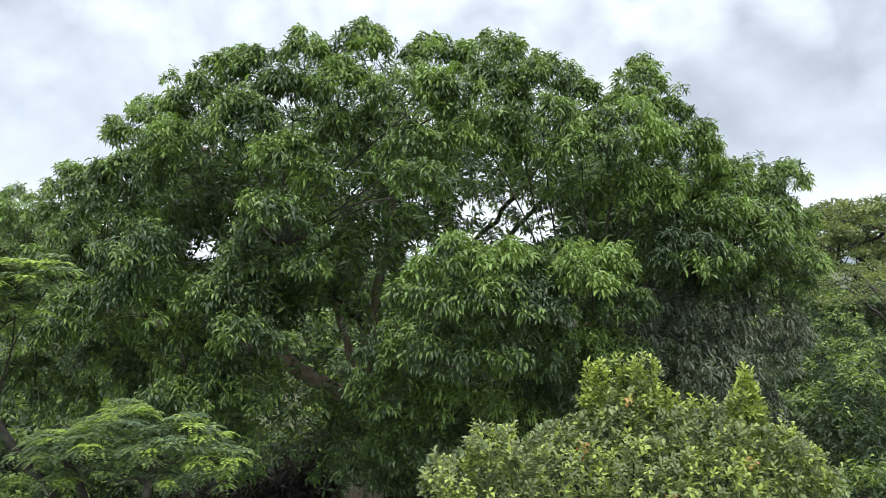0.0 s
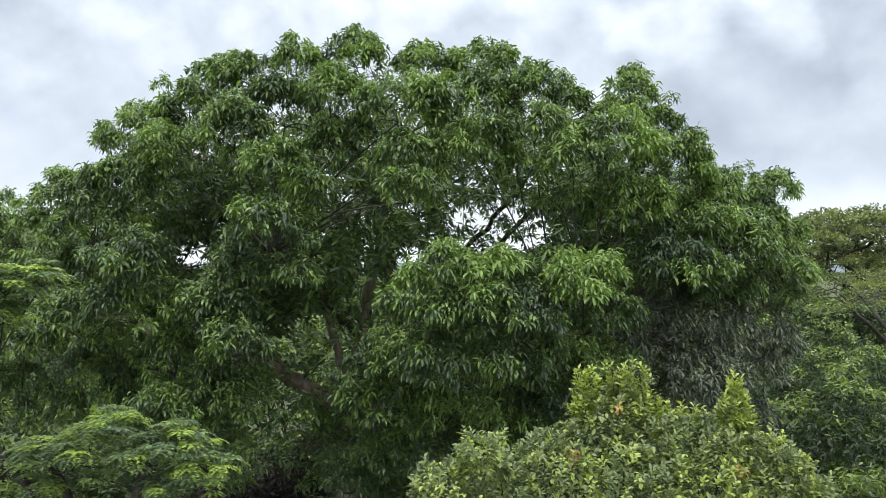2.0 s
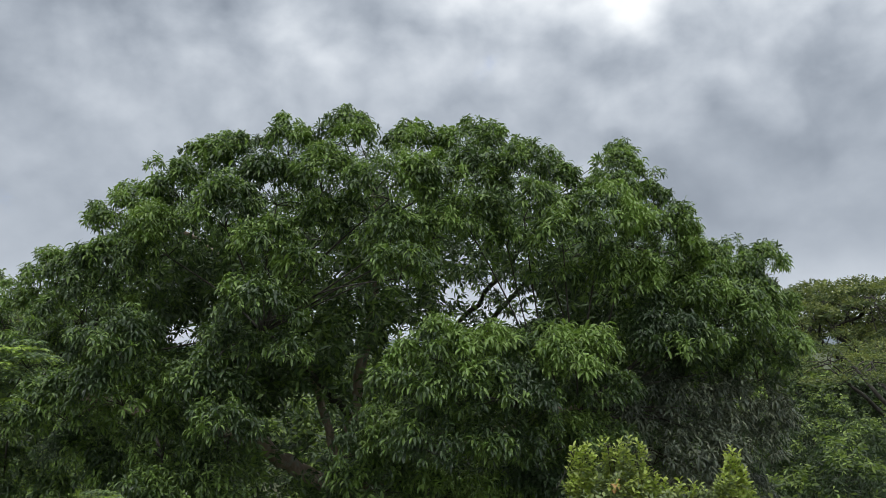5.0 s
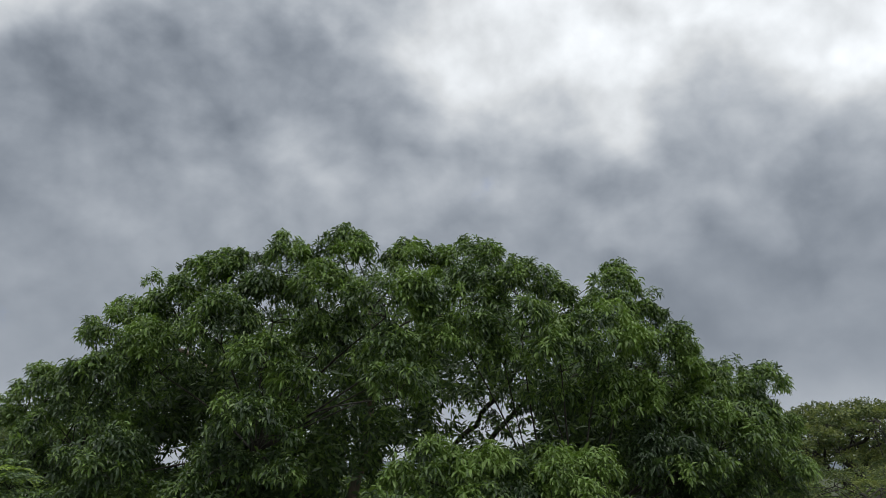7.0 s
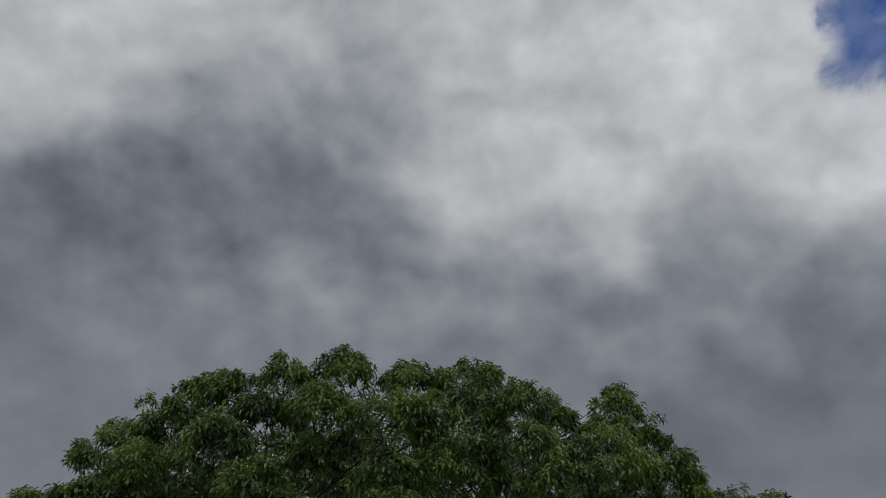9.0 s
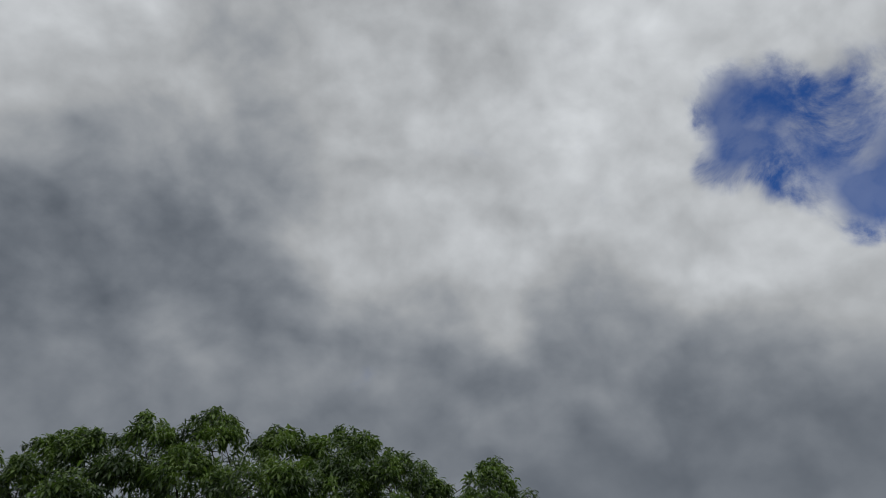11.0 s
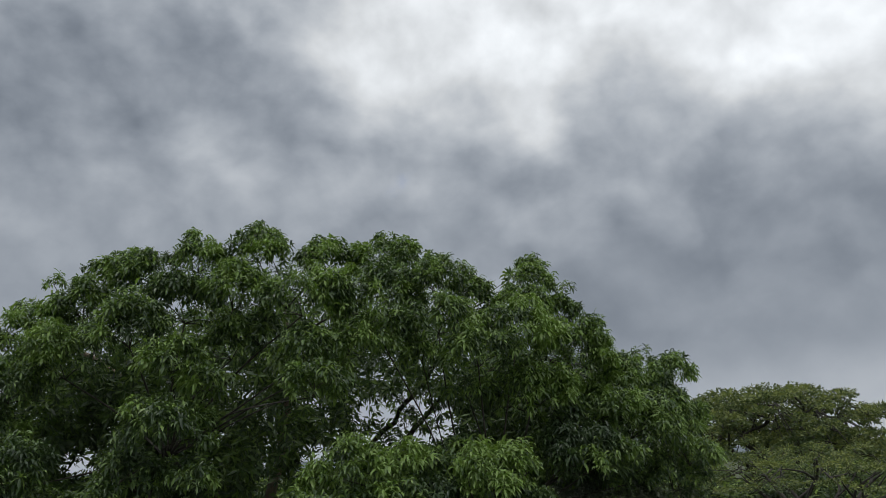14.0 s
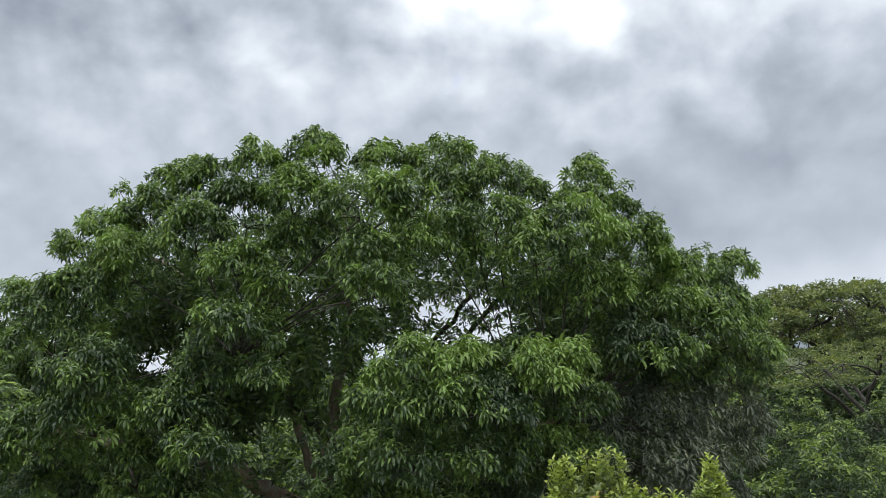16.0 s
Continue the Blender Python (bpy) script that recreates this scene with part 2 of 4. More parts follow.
LEAF = leaf_material("drooping_leaf", (0.038, 0.066, 0.03), (0.09, 0.146, 0.052), (0.205, 0.31, 0.074), gloss=0.38)
# mature leaves of the same tree, overhang shade and sky sheen painted as grey
LEAF_SHADED = leaf_material("shaded_mature_leaf", (0.055, 0.072, 0.05), (0.105, 0.13, 0.085), (0.19, 0.215, 0.135), gloss=0.42, through_light=0.12)
LEAF_BUSH = leaf_material("bush_leaf", (0.12, 0.155, 0.075), (0.215, 0.265, 0.11), (0.39, 0.47, 0.105), gloss=0.5, patch_size=2.2)
LEAF_FEATHER = leaf_material("feathery_leaf", (0.10, 0.15, 0.09), (0.17, 0.24, 0.125), (0.36, 0.49, 0.09), gloss=0.6, patch_size=1.8, share=0.05)
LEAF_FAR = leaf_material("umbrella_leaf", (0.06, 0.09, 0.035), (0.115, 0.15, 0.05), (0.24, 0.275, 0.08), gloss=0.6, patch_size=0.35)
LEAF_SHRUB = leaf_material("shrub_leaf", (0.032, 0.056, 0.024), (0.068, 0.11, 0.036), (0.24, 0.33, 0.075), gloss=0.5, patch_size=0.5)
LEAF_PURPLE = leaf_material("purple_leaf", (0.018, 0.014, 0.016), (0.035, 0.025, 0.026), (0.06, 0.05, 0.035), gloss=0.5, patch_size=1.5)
LEAF_DRY = leaf_material("withered_leaf", (0.30, 0.14, 0.06), (0.42, 0.2, 0.1), (0.5, 0.3, 0.12), gloss=0.6, patch_size=3.0)
BARK = bark_material("pale_bark", (0.19, 0.14, 0.11), (0.48, 0.38, 0.30), lichen=0.75)
BARK_TWIG = bark_material("twig_bark", (0.022, 0.019, 0.015), (0.075, 0.062, 0.05), lichen=0.1)
BARK_DARK = bark_material("dark_bark", (0.02, 0.018, 0.015), (0.07, 0.06, 0.05), lichen=0.1)
GROUND = ground_material("grass_and_litter", ((0.032, 0.036, 0.018), (0.055, 0.075, 0.026), (0.10, 0.095, 0.05)), 0.25)
# the haze of distance is painted into the hill as blue-grey
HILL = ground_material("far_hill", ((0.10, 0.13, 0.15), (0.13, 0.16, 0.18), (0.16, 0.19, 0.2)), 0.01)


# ---- building helpers ----
def mesh_of(name, verts, tris, material, smooth=False, leaf_tone=None):
    """A mesh from arrays of corners and triangles."""
    verts, tris = np.asarray(verts, np.float32), np.asarray(tris, np.int32)
    me = bpy.data.meshes.new(name)
    me.vertices.add(len(verts))
    me.vertices.foreach_set("co", verts.ravel())
    me.loops.add(len(tris) * 3)
    me.loops.foreach_set("vertex_index", tris.ravel())
    me.polygons.add(len(tris))
    me.polygons.foreach_set("loop_start", np.arange(0, len(tris) * 3, 3, dtype=np.int32))
    me.polygons.foreach_set("loop_total", np.full(len(tris), 3, np.int32))
    me.polygons.foreach_set("use_smooth", np.full(len(tris), smooth))
    me.materials.append(material)
    if leaf_tone is not None:
        me.attributes.new("leaf_tone", "FLOAT", "POINT").data.foreach_set("value", np.asarray(leaf_tone, np.float32))
    me.update(calc_edges=True)
    me.validate()
    return me


def part(name, arrays, material, parent, label="", smooth=False, leaf_tone=None):
    """One mesh object under a thing; its corners are given in the world."""
    verts, tris = arrays
    base = np.array(parent.matrix_world.translation if not parent.parent else parent.parent.matrix_world.translation)
    ob = new(name, mesh_of(name, np.asarray(verts) - base, tris, material, smooth, leaf_tone))
    ob.parent = parent
    return tagged(ob, label)


def thing(name, x, y, z, label, category, group="", kind=""):
    ob = new(name)
    ob.location = (x, y, z)
    ob.matrix_world = Matrix.Translation((x, y, z))
    ob.empty_display_size = 0.2
    return tagged(ob, label, category, group, kind)


def join(pieces):
    verts, tris, n = [], [], 0
    for v, f in pieces:
        if len(v):
            verts.append(v)
            tris.append(np.asarray(f) + n)
            n += len(v)
    return np.concatenate(verts), np.concatenate(tris)


def unit(v):
    return v / np.maximum(np.linalg.norm(v, axis=-1, keepdims=True), 1e-6)


def smooth_line(points, n=5):
    """More points on a soft curve through the given ones."""
    p = np.asarray(points, float)
    out = []
    for i in range(len(p) - 1):
        a, b, c, d = p[max(i - 1, 0)], p[i], p[i + 1], p[min(i + 2, len(p) - 1)]
        for s in np.arange(n) / n:
            out.append(0.5 * (2 * b + (c - a) * s + (2 * a - 5 * b + 4 * c - d) * s * s + (3 * b - a - 3 * c + d) * s ** 3))
    return np.array(out + [p[-1]])


def tube(points, r0, r1, sides=8, rough=0.12, rng=None):
    """A tapering, slightly uneven limb along a line of points, closed at both ends."""
    p = np.asarray(points, float)
    n = len(p)
    ahead = unit(np.gradient(p, axis=0))
    side = unit(np.cross(ahead, np.where(np.abs(ahead[:, 2:3]) > 0.9, [[1.0, 0, 0]], [[0, 0, 1.0]])))
    up = np.cross(side, ahead)
    a = np.arange(sides) / sides * 2 * np.pi
    radius = np.linspace(r0, r1, n)[:, None] * np.ones((1, sides))
    if rng is not None:
        radius = radius * (1 + rng.uniform(-rough, rough, (n, sides)))
    ring = p[:, None] + radius[..., None] * (side[:, None] * np.cos(a)[None, :, None] + up[:, None] * np.sin(a)[None, :, None])
    verts = np.concatenate([ring.reshape(-1, 3), p[:1], p[-1:]])
    tris = []
    for i in range(n - 1):
        for k in range(sides):
            q, w = i * sides + k, i * sides + (k + 1) % sides
            tris += [(q, w, w + sides), (q, w + sides, q + sides)]
    for k in range(sides):
        tris += [((k + 1) % sides, k, n * sides), ((n - 1) * sides + k, (n - 1) * sides + (k + 1) % sides, n * sides + 1)]
    return verts, np.array(tris)


def blades(base, ahead, length, width, droop, rng, widest=0.45, fold=0.18):
    """Leaves with a folded midrib: each one leaves base along ahead and bends down towards its tip."""
    n = len(base)
    length, width, droop = [np.broadcast_to(np.asarray(v, float), n)[:, None] for v in (length, width, droop)]
    down = np.array([[0, 0, -1.0]])
    d0 = unit(ahead)
    d1 = unit(d0 + down * droop * 0.6)
    d2 = unit(d0 + down * droop * 1.4)
    across = unit(np.cross(d0, [0, 0, 1.0]) + rng.normal(0, 0.25, (n, 3)))
    lift = np.cross(across, d1)
    m1 = base + d0 * length * 0.3
    m2 = m1 + d1 * length * 0.35
    tip = m2 + d2 * length * 0.35
    w1, w2 = (width * 0.5 * (0.92 if widest < 0.5 else 0.72), width * 0.5 * (0.95 if widest < 0.5 else 1.0))
    rows = [base, m1 - across * w1 + lift * w1 * fold * 2, m1, m1 + across * w1 + lift * w1 * fold * 2,
            m2 - across * w2 + lift * w2 * fold * 2, m2, m2 + across * w2 + lift * w2 * fold * 2, tip]
    verts = np.stack(rows, 1).reshape(-1, 3)
    one = np.array([(0, 2, 1), (0, 3, 2), (1, 2, 5), (1, 5, 4), (2, 3, 6), (2, 6, 5), (4, 5, 7), (5, 6, 7)])
    tris = (one[None] + (np.arange(n) * 8)[:, None, None]).reshape(-1, 3)
    return verts, tris


def plain_blades(base, ahead, length, width, droop, rng):
    """Small leaves of four triangles, for what stays farther off."""
    n = len(base)
    length, width, droop = [np.broadcast_to(np.asarray(v, float), n)[:, None] for v in (length, width, droop)]
    d0 = unit(ahead)
    d1 = unit(d0 + np.array([[0, 0, -1.0]]) * droop)
    across = unit(np.cross(d0, [0, 0, 1.0]) + rng.normal(0, 0.4, (n, 3)))
    mid = base + d0 * length * 0.5
    lift = np.cross(across, d0) * width * 0.12
    verts = np.stack([base, mid - across * width * 0.5 + lift, mid, mid + across * width * 0.5 + lift, mid + d1 * length * 0.5], 1).reshape(-1, 3)
    one = np.array([(0, 2, 1), (0, 3, 2), (1, 2, 4), (2, 3, 4)])
    tris = (one[None] + (np.arange(n) * 5)[:, None, None]).reshape(-1, 3)
    return verts, tris


def chips(base, ahead, length, slim, rng):
    """Tiny leaf sprays of two triangles, bent along the middle, for distant crowns."""
    n = len(base)
    d = unit(ahead) * np.asarray(length)[:, None]
    across = unit(np.cross(d, [0, 0, 1.0]) + rng.normal(0, 0.5, (n, 3))) * np.asarray(length)[:, None] * slim * 0.5
    verts = np.stack([base, base + d * 0.55 - across, base + d - [0, 0, 0.02], base + d * 0.55 + across], 1).reshape(-1, 3)
    tris = (np.array([(0, 2, 1), (0, 3, 2)])[None] + (np.arange(n) * 4)[:, None, None]).reshape(-1, 3)
    return verts, tris


LEAF_SHAPES = {}


def loose_leaves(owner, spray, spray_tone, per, count, material, widest=0.45, name="leaf"):
    """Makes the foremost sprays out of single leaf objects on one shared mesh; returns the rest."""
    base, ahead, length, width, droop = [np.asarray(v, float) for v in spray]
    order = np.argsort(base[::per, 1])[:count]
    chosen = (order[:, None] * per + np.arange(per)).ravel()
    if material.name not in LEAF_SHAPES:
        rng = np.random.default_rng(2)
        v, f = blades(np.zeros((1, 3)), np.array([[1.0, 0, 0.25]]), 1.0, width[chosen[0]] / length[chosen[0]], 0.8, rng, widest)
        LEAF_SHAPES[material.name] = mesh_of(name, v, f, material, leaf_tone=np.full(len(v), 0.18))
    home = Vector(owner.matrix_world.translation)
    for k in chosen:
        d = Vector(ahead[k])
        turn = math.atan2(d.y, d.x)
        tilt = math.atan2(d.z, math.hypot(d.x, d.y)) - 0.25
        ob = new(name, LEAF_SHAPES[material.name])
        ob.parent = owner
        ob.matrix_basis = Matrix.Translation(Vector(base[k]) - home) @ pose(0, 0, 0, 0, -math.degrees(tilt), math.degrees(turn)) @ Matrix.Diagonal((*[length[k]] * 3, 1))
    rest = np.ones(len(base), bool)
    rest[chosen] = False
    keep = np.ones(len(base) // per, bool)
    keep[order] = False
    return tuple(v[rest] for v in (base, ahead, length, width, droop)), np.asarray(spray_tone)[keep]


def ball_points(n, rng):
    return unit(rng.normal(size=(n, 3)))


def shell(lobes, spacing, rng, flat=0.85, others=None, low=-0.75, inner=0.62, shoots=0.1):
    """Places and outward ways of the sprays on the outside of a bough's lobes."""
    lobes = np.asarray(lobes, float)
    others = lobes if others is None else np.asarray(others, float)
    places, ways, homes = [], [], []
    for i, (x, y, z, r) in enumerate(lobes):
        n = int(4 * np.pi * r * r / spacing ** 2)
        out = ball_points(n, rng)
        out = out[(out[:, 2] > low)]
        reach = r * rng.uniform(0.72, 1.08, len(out)) ** 0.8
        shoot = (rng.random(len(out)) < shoots) & (out[:, 2] > 0.1)
        reach = np.where(shoot, r * rng.uniform(1.1, 1.32, len(out)), reach)
        p = np.array([x, y, z]) + out * reach[:, None] * [1, 1, flat]
        gap = np.linalg.norm((p[:, None] - others[None, :, :3]) / [1, 1, flat], axis=2) / others[None, :, 3]
        inside = (gap < inner).any(axis=1)
        keep = ~inside | (rng.random(len(out)) < 0.12)
        places.append(p[keep])
        ways.append(out[keep])
        homes.append(np.full(keep.sum(), i))
    return np.concatenate(places), np.concatenate(ways), np.concatenate(homes)


def clumped(lobes, rng, share=0.4, per=10, low=-0.25):
    """Breaks each rounded lobe up into a core and many smaller uneven tufts round it."""
    out = []
    for x, y, z, r in lobes:
        if r < 0.24:
            out.append((x, y, z, r))
            continue
        out.append((x, y, z, r * 0.76))
        ways = ball_points(60, rng)
        ways = ways[(ways[:, 2] > low) & (ways[:, 1] < 0.75)][:per]
        for w in ways:
            k = rng.uniform(0.7, 1.25) * share * r
            d = (r - k * rng.uniform(0.55, 1.0)) * 1.02
            out.append((x + w[0] * d, y + w[1] * d, z + w[2] * d * 0.85, k))
    return out


def drooping_sprays(places, ways, rng, size=0.18, count=11, width=0.27):
    """Whorls of long leaves that hang from the twig's tip."""
    n = len(places)
    axis = unit(ways * 0.75 + [0, 0, 0.45] + rng.normal(0, 0.25, (n, 3)))
    side = unit(np.cross(axis, rng.normal(size=(n, 3))))
    other = np.cross(axis, side)
    turn = (np.arange(count) * 2.4)[None, :] + rng.uniform(0, 6.28, (n, 1)) + rng.normal(0, 0.25, (n, count))
    rise = np.linspace(-0.35, 1.0, count)[None, :] + rng.normal(0, 0.15, (n, count))
    ahead = (side[:, None] * np.cos(turn)[..., None] + other[:, None] * np.sin(turn)[..., None]) + axis[:, None] * (0.15 + 0.55 * rise[..., None])
    base = places[:, None] + axis[:, None] * (rise[..., None] - 1.0) * size * 0.45
    grown = rng.uniform(0.75, 1.2, (n, 1)) * rng.uniform(0.7, 1.15, (n, count)) * size
    droop = rng.uniform(0.35, 1.4, (n, count))
    flat = lambda a: a.reshape(-1, *a.shape[2:])
    return flat(base), flat(ahead), grown.ravel(), (grown * width * rng.uniform(0.85, 1.15, (n, count))).ravel(), droop.ravel()


def twigs(lobes, start_points, rng, r0=0.021, per_lobe=5, apart=False):
    """Side branches from the nearest point of the limbs to each lobe, forking inside it."""
    starts = np.asarray(start_points, float)
    made, each = [], []
    for x, y, z, r in lobes:
        made = [] if apart else made
        c = np.array([x, y, z - r * 0.25])
        from_node = np.argmin(np.linalg.norm(starts - c - [0, 0, 0.4], axis=1) + 0.6 * np.maximum(0, starts[:, 2] - c[2]))
        a = starts[from_node]
        mid = (a + c) / 2 + [0, 0, 0.03 * np.linalg.norm(c - a)] + rng.normal(0, 0.08, 3)
        thick = r0 * min(1.0, 0.25 + r)
        made.append(tube(smooth_line([a, mid, c], 4), thick, thick * 0.5, 6 if apart else 4, 0.1, rng))
        for way in ball_points(per_lobe, rng):
            way[2] = abs(way[2]) * 0.8 - 0.1
            e = c + way * r * 0.8
            made.append(tube(smooth_line([c, (c + e) / 2 + [0, 0, 0.05], e], 2), thick * 0.45, thick * 0.15, 5 if apart else 3, 0.1, rng))
        each.append((join(made), from_node) if apart else None)
    return each if apart else join(made)


# ---- ground and distance ----
def build_ground():
    n = 120
    g = np.sinh(np.linspace(-6.2, 6.2, n)) * 8.0
    gx, gy = np.meshgrid(g, g + 18.0)
    z = 0.25 * np.sin(gx * 0.21 + 1.0) * np.cos(gy * 0.17) - 0.2
    z = np.where(np.hypot(gx, gy) > 150, -0.4, z)
    verts = np.stack([gx, gy, z], -1).reshape(-1, 3)
    i = (np.arange(n - 1)[:, None] * n + np.arange(n - 1)[None]).ravel()
    tris = np.concatenate([np.stack([i, i + 1, i + n + 1], 1), np.stack([i, i + n + 1, i + n], 1)])
    ob = new("ground", mesh_of("ground", verts, tris, GROUND, True))
    tagged(ob, "uneven grassy ground with fallen leaves under the trees", "ground", kind="structure")


def build_hill():
    x = np.linspace(-2200, 2600, 90)
    rng = np.random.default_rng(5)
    crest = 36 + 14 * np.sin(x / 420 + 0.6) + 7 * np.sin(x / 170) + rng.uniform(-1.5, 1.5, len(x))
    rows = []
    for k, share in enumerate((0, 0.55, 0.85, 1.0, 0.7, 0.0)):
        rows.append(np.stack([x, 1700 + k * 90 + 40 * np.sin(x / 260 + k), crest * share - 2], -1))
    n = len(x)
    verts = np.concatenate(rows)
    i = (np.arange(5)[:, None] * n + np.arange(n - 1)[None]).ravel()
    tris = np.concatenate([np.stack([i, i + 1, i + n + 1], 1), np.stack([i, i + n + 1, i + n], 1)])
    tagged(new("backdrop", mesh_of("backdrop", verts, tris, HILL, True)), "wooded hills far on the horizon, distance haze put into their blue-grey colour", "hill", kind="structure")


build_ground()
build_hill()


# ---- the great drooping-leaved tree ----
BOUGH_TOP = [
    (-2.08, 12.25, 9.11, 0.47), (-1.21, 12.47, 9.32, 0.51), (-0.21, 12.84, 9.22, 0.53), (0.77, 12.76, 9.26, 0.52),
    (1.41, 11.85, 8.73, 0.45), (1.96, 12.18, 8.54, 0.41), (-1.52, 11.90, 8.51, 0.66), (-0.50, 11.28, 8.30, 0.66),
    (0.56, 12.11, 8.46, 0.71), (1.37, 11.16, 7.96, 0.57), (1.06, 12.60, 9.13, 0.37), (0.63, 11.18, 7.77, 0.51),
    (1.14, 11.26, 7.55, 0.35), (0.12, 11.20, 7.66, 0.41), (-0.07, 10.94, 7.28, 0.27),
]
BOUGH_LEFT = [
    (-2.98, 12.63, 8.92, 0.54), (-3.57, 13.16, 9.13, 0.43), (-3.86, 12.78, 8.55, 0.56), (-4.54, 13.08, 8.34, 0.53),
    (-5.05, 12.98, 8.09, 0.38), (-3.96, 12.54, 7.67, 0.74), (-2.85, 11.58, 7.95, 0.68), (-2.23, 12.12, 8.38, 0.71),
    (-4.70, 12.45, 7.31, 0.64), (-2.18, 11.06, 7.48, 0.45), (-4.72, 12.13, 7.40, 0.42),
]
BOUGH_FAR_LEFT = [
    (-6.12, 13.59, 7.29, 0.58), (-7.10, 13.76, 6.87, 0.59), (-8.56, 14.81, 6.83, 0.71), (-6.47, 13.45, 6.48, 0.74),
    (-5.04, 12.24, 6.61, 0.72), (-7.68, 14.16, 5.92, 0.73), (-5.87, 12.78, 5.84, 0.75), (-4.05, 10.97, 6.10, 0.60),
    (-8.94, 15.33, 5.16, 0.90), (-6.57, 12.97, 4.94, 0.81), (-4.85, 11.45, 5.23, 0.71), (-6.78, 13.59, 3.96, 0.80),
    (-9.45, 15.63, 6.12, 1.03),
]
BOUGH_LOW_LEFT = [
    (-4.01, 11.06, 5.49, 0.65), (-2.94, 11.07, 5.56, 0.61), (-2.58, 10.56, 5.08, 0.50), (-3.61, 11.52, 4.75, 0.68),
    (-4.81, 12.16, 4.43, 0.71), (-3.46, 11.06, 4.12, 0.61), (-2.80, 11.49, 4.12, 0.59), (-5.96, 13.03, 3.78, 0.57),
    (-2.66, 11.60, 3.39, 0.60), (-3.35, 12.08, 3.20, 0.62),
]
BOUGH_FRONT_LEFT = [
    (-2.19, 10.77, 6.55, 0.63), (-2.58, 11.16, 6.02, 0.57), (-1.71, 11.01, 7.17, 0.36), (-1.50, 11.76, 7.74, 0.52),
    (-0.31, 10.29, 7.03, 0.42), (-1.10, 11.79, 7.91, 0.52), (-0.49, 10.97, 7.55, 0.48), (-1.79, 10.63, 6.02, 0.31),
]
BOUGH_RIGHT = [
    (3.08, 12.96, 8.83, 0.46), (2.75, 12.04, 8.37, 0.44), (4.34, 12.49, 7.27, 0.41), (4.98, 12.92, 6.87, 0.57),
    (5.14, 12.61, 6.72, 0.44), (3.61, 13.17, 8.38, 0.46), (2.55, 11.62, 7.80, 0.68), (3.50, 12.26, 7.64, 0.67),
    (3.78, 12.15, 7.47, 0.45), (4.68, 12.81, 7.26, 0.56), (5.50, 13.18, 7.34, 0.45), (1.89, 11.05, 7.48, 0.57),
    (2.73, 11.72, 6.91, 0.73), (1.80, 11.46, 7.05, 0.42), (4.38, 12.25, 6.53, 0.76), (5.69, 13.54, 6.58, 0.60),
    (5.38, 12.52, 6.02, 0.46), (3.79, 12.25, 6.70, 0.72),
]
BOUGH_FRONT_RIGHT = [
    (1.91, 10.40, 5.88, 0.61), (1.62, 11.33, 6.02, 0.46), (2.35, 11.09, 5.41, 0.49), (3.42, 11.61, 6.02, 0.72),
    (3.11, 11.95, 6.35, 0.61), (4.30, 12.28, 5.85, 0.68), (5.21, 12.86, 5.66, 0.61),
]
BOUGH_CENTRE = [
    (0.11, 9.88, 6.03, 0.47), (0.61, 10.33, 5.88, 0.57), (1.07, 10.60, 6.02, 0.35), (-0.16, 9.86, 5.62, 0.47),
    (0.46, 10.05, 5.47, 0.63), (1.10, 10.18, 5.46, 0.56), (-0.48, 10.91, 4.97, 0.52), (0.11, 9.97, 4.93, 0.59),
    (0.82, 10.31, 4.82, 0.61), (1.60, 10.74, 4.84, 0.59), (-1.04, 10.53, 4.76, 0.31), (-0.64, 11.07, 4.27, 0.61),
    (0.12, 11.28, 4.08, 0.70), (0.96, 11.08, 4.04, 0.69),
]
BOUGH_LOW = [
    (1.71, 11.00, 4.21, 0.57), (-0.35, 11.41, 3.51, 0.71), (0.54, 11.82, 3.18, 0.74), (1.34, 11.08, 3.43, 0.65),
    (-1.18, 11.89, 3.00, 0.61), (2.29, 11.24, 4.71, 0.58), (2.41, 11.84, 3.74, 0.70),
]
BOUGH_GREY = [
    (3.42, 12.20, 5.18, 0.72), (4.23, 12.62, 5.15, 0.74), (5.07, 12.98, 5.12, 0.62), (3.31, 12.10, 4.52, 0.67),
    (3.96, 12.07, 4.44, 0.71), (4.97, 12.97, 4.50, 0.57), (5.65, 13.38, 4.91, 0.39), (3.81, 12.14, 3.76, 0.71),
    (4.95, 13.17, 3.75, 0.53),
]
BOUGH_BACK = [
    (-2.97, 17.49, 9.84, 1.09), (-0.29, 17.49, 9.84, 1.09), (2.02, 17.49, 9.35, 0.97), (3.84, 17.49, 8.86, 1.09),
    (-4.67, 17.49, 9.10, 1.09), (-5.85, 17.49, 7.95, 0.85), (-1.75, 17.49, 9.96, 0.97), (0.93, 17.49, 9.84, 0.97),
    (4.9, 17.49, 7.75, 0.95), (6.26, 17.49, 6.91, 1.09), (-7.68, 17.49, 6.55, 1.09), (-3.45, 17.49, 8.86, 0.85),
    (-1.75, 17.49, 8.74, 0.85), (3.59, 17.49, 7.76, 0.73), (-1.99, 17.49, 7.52, 0.61), (-3.45, 17.49, 7.40, 0.48),
    (4.80, 17.49, 6.31, 1.09),
]
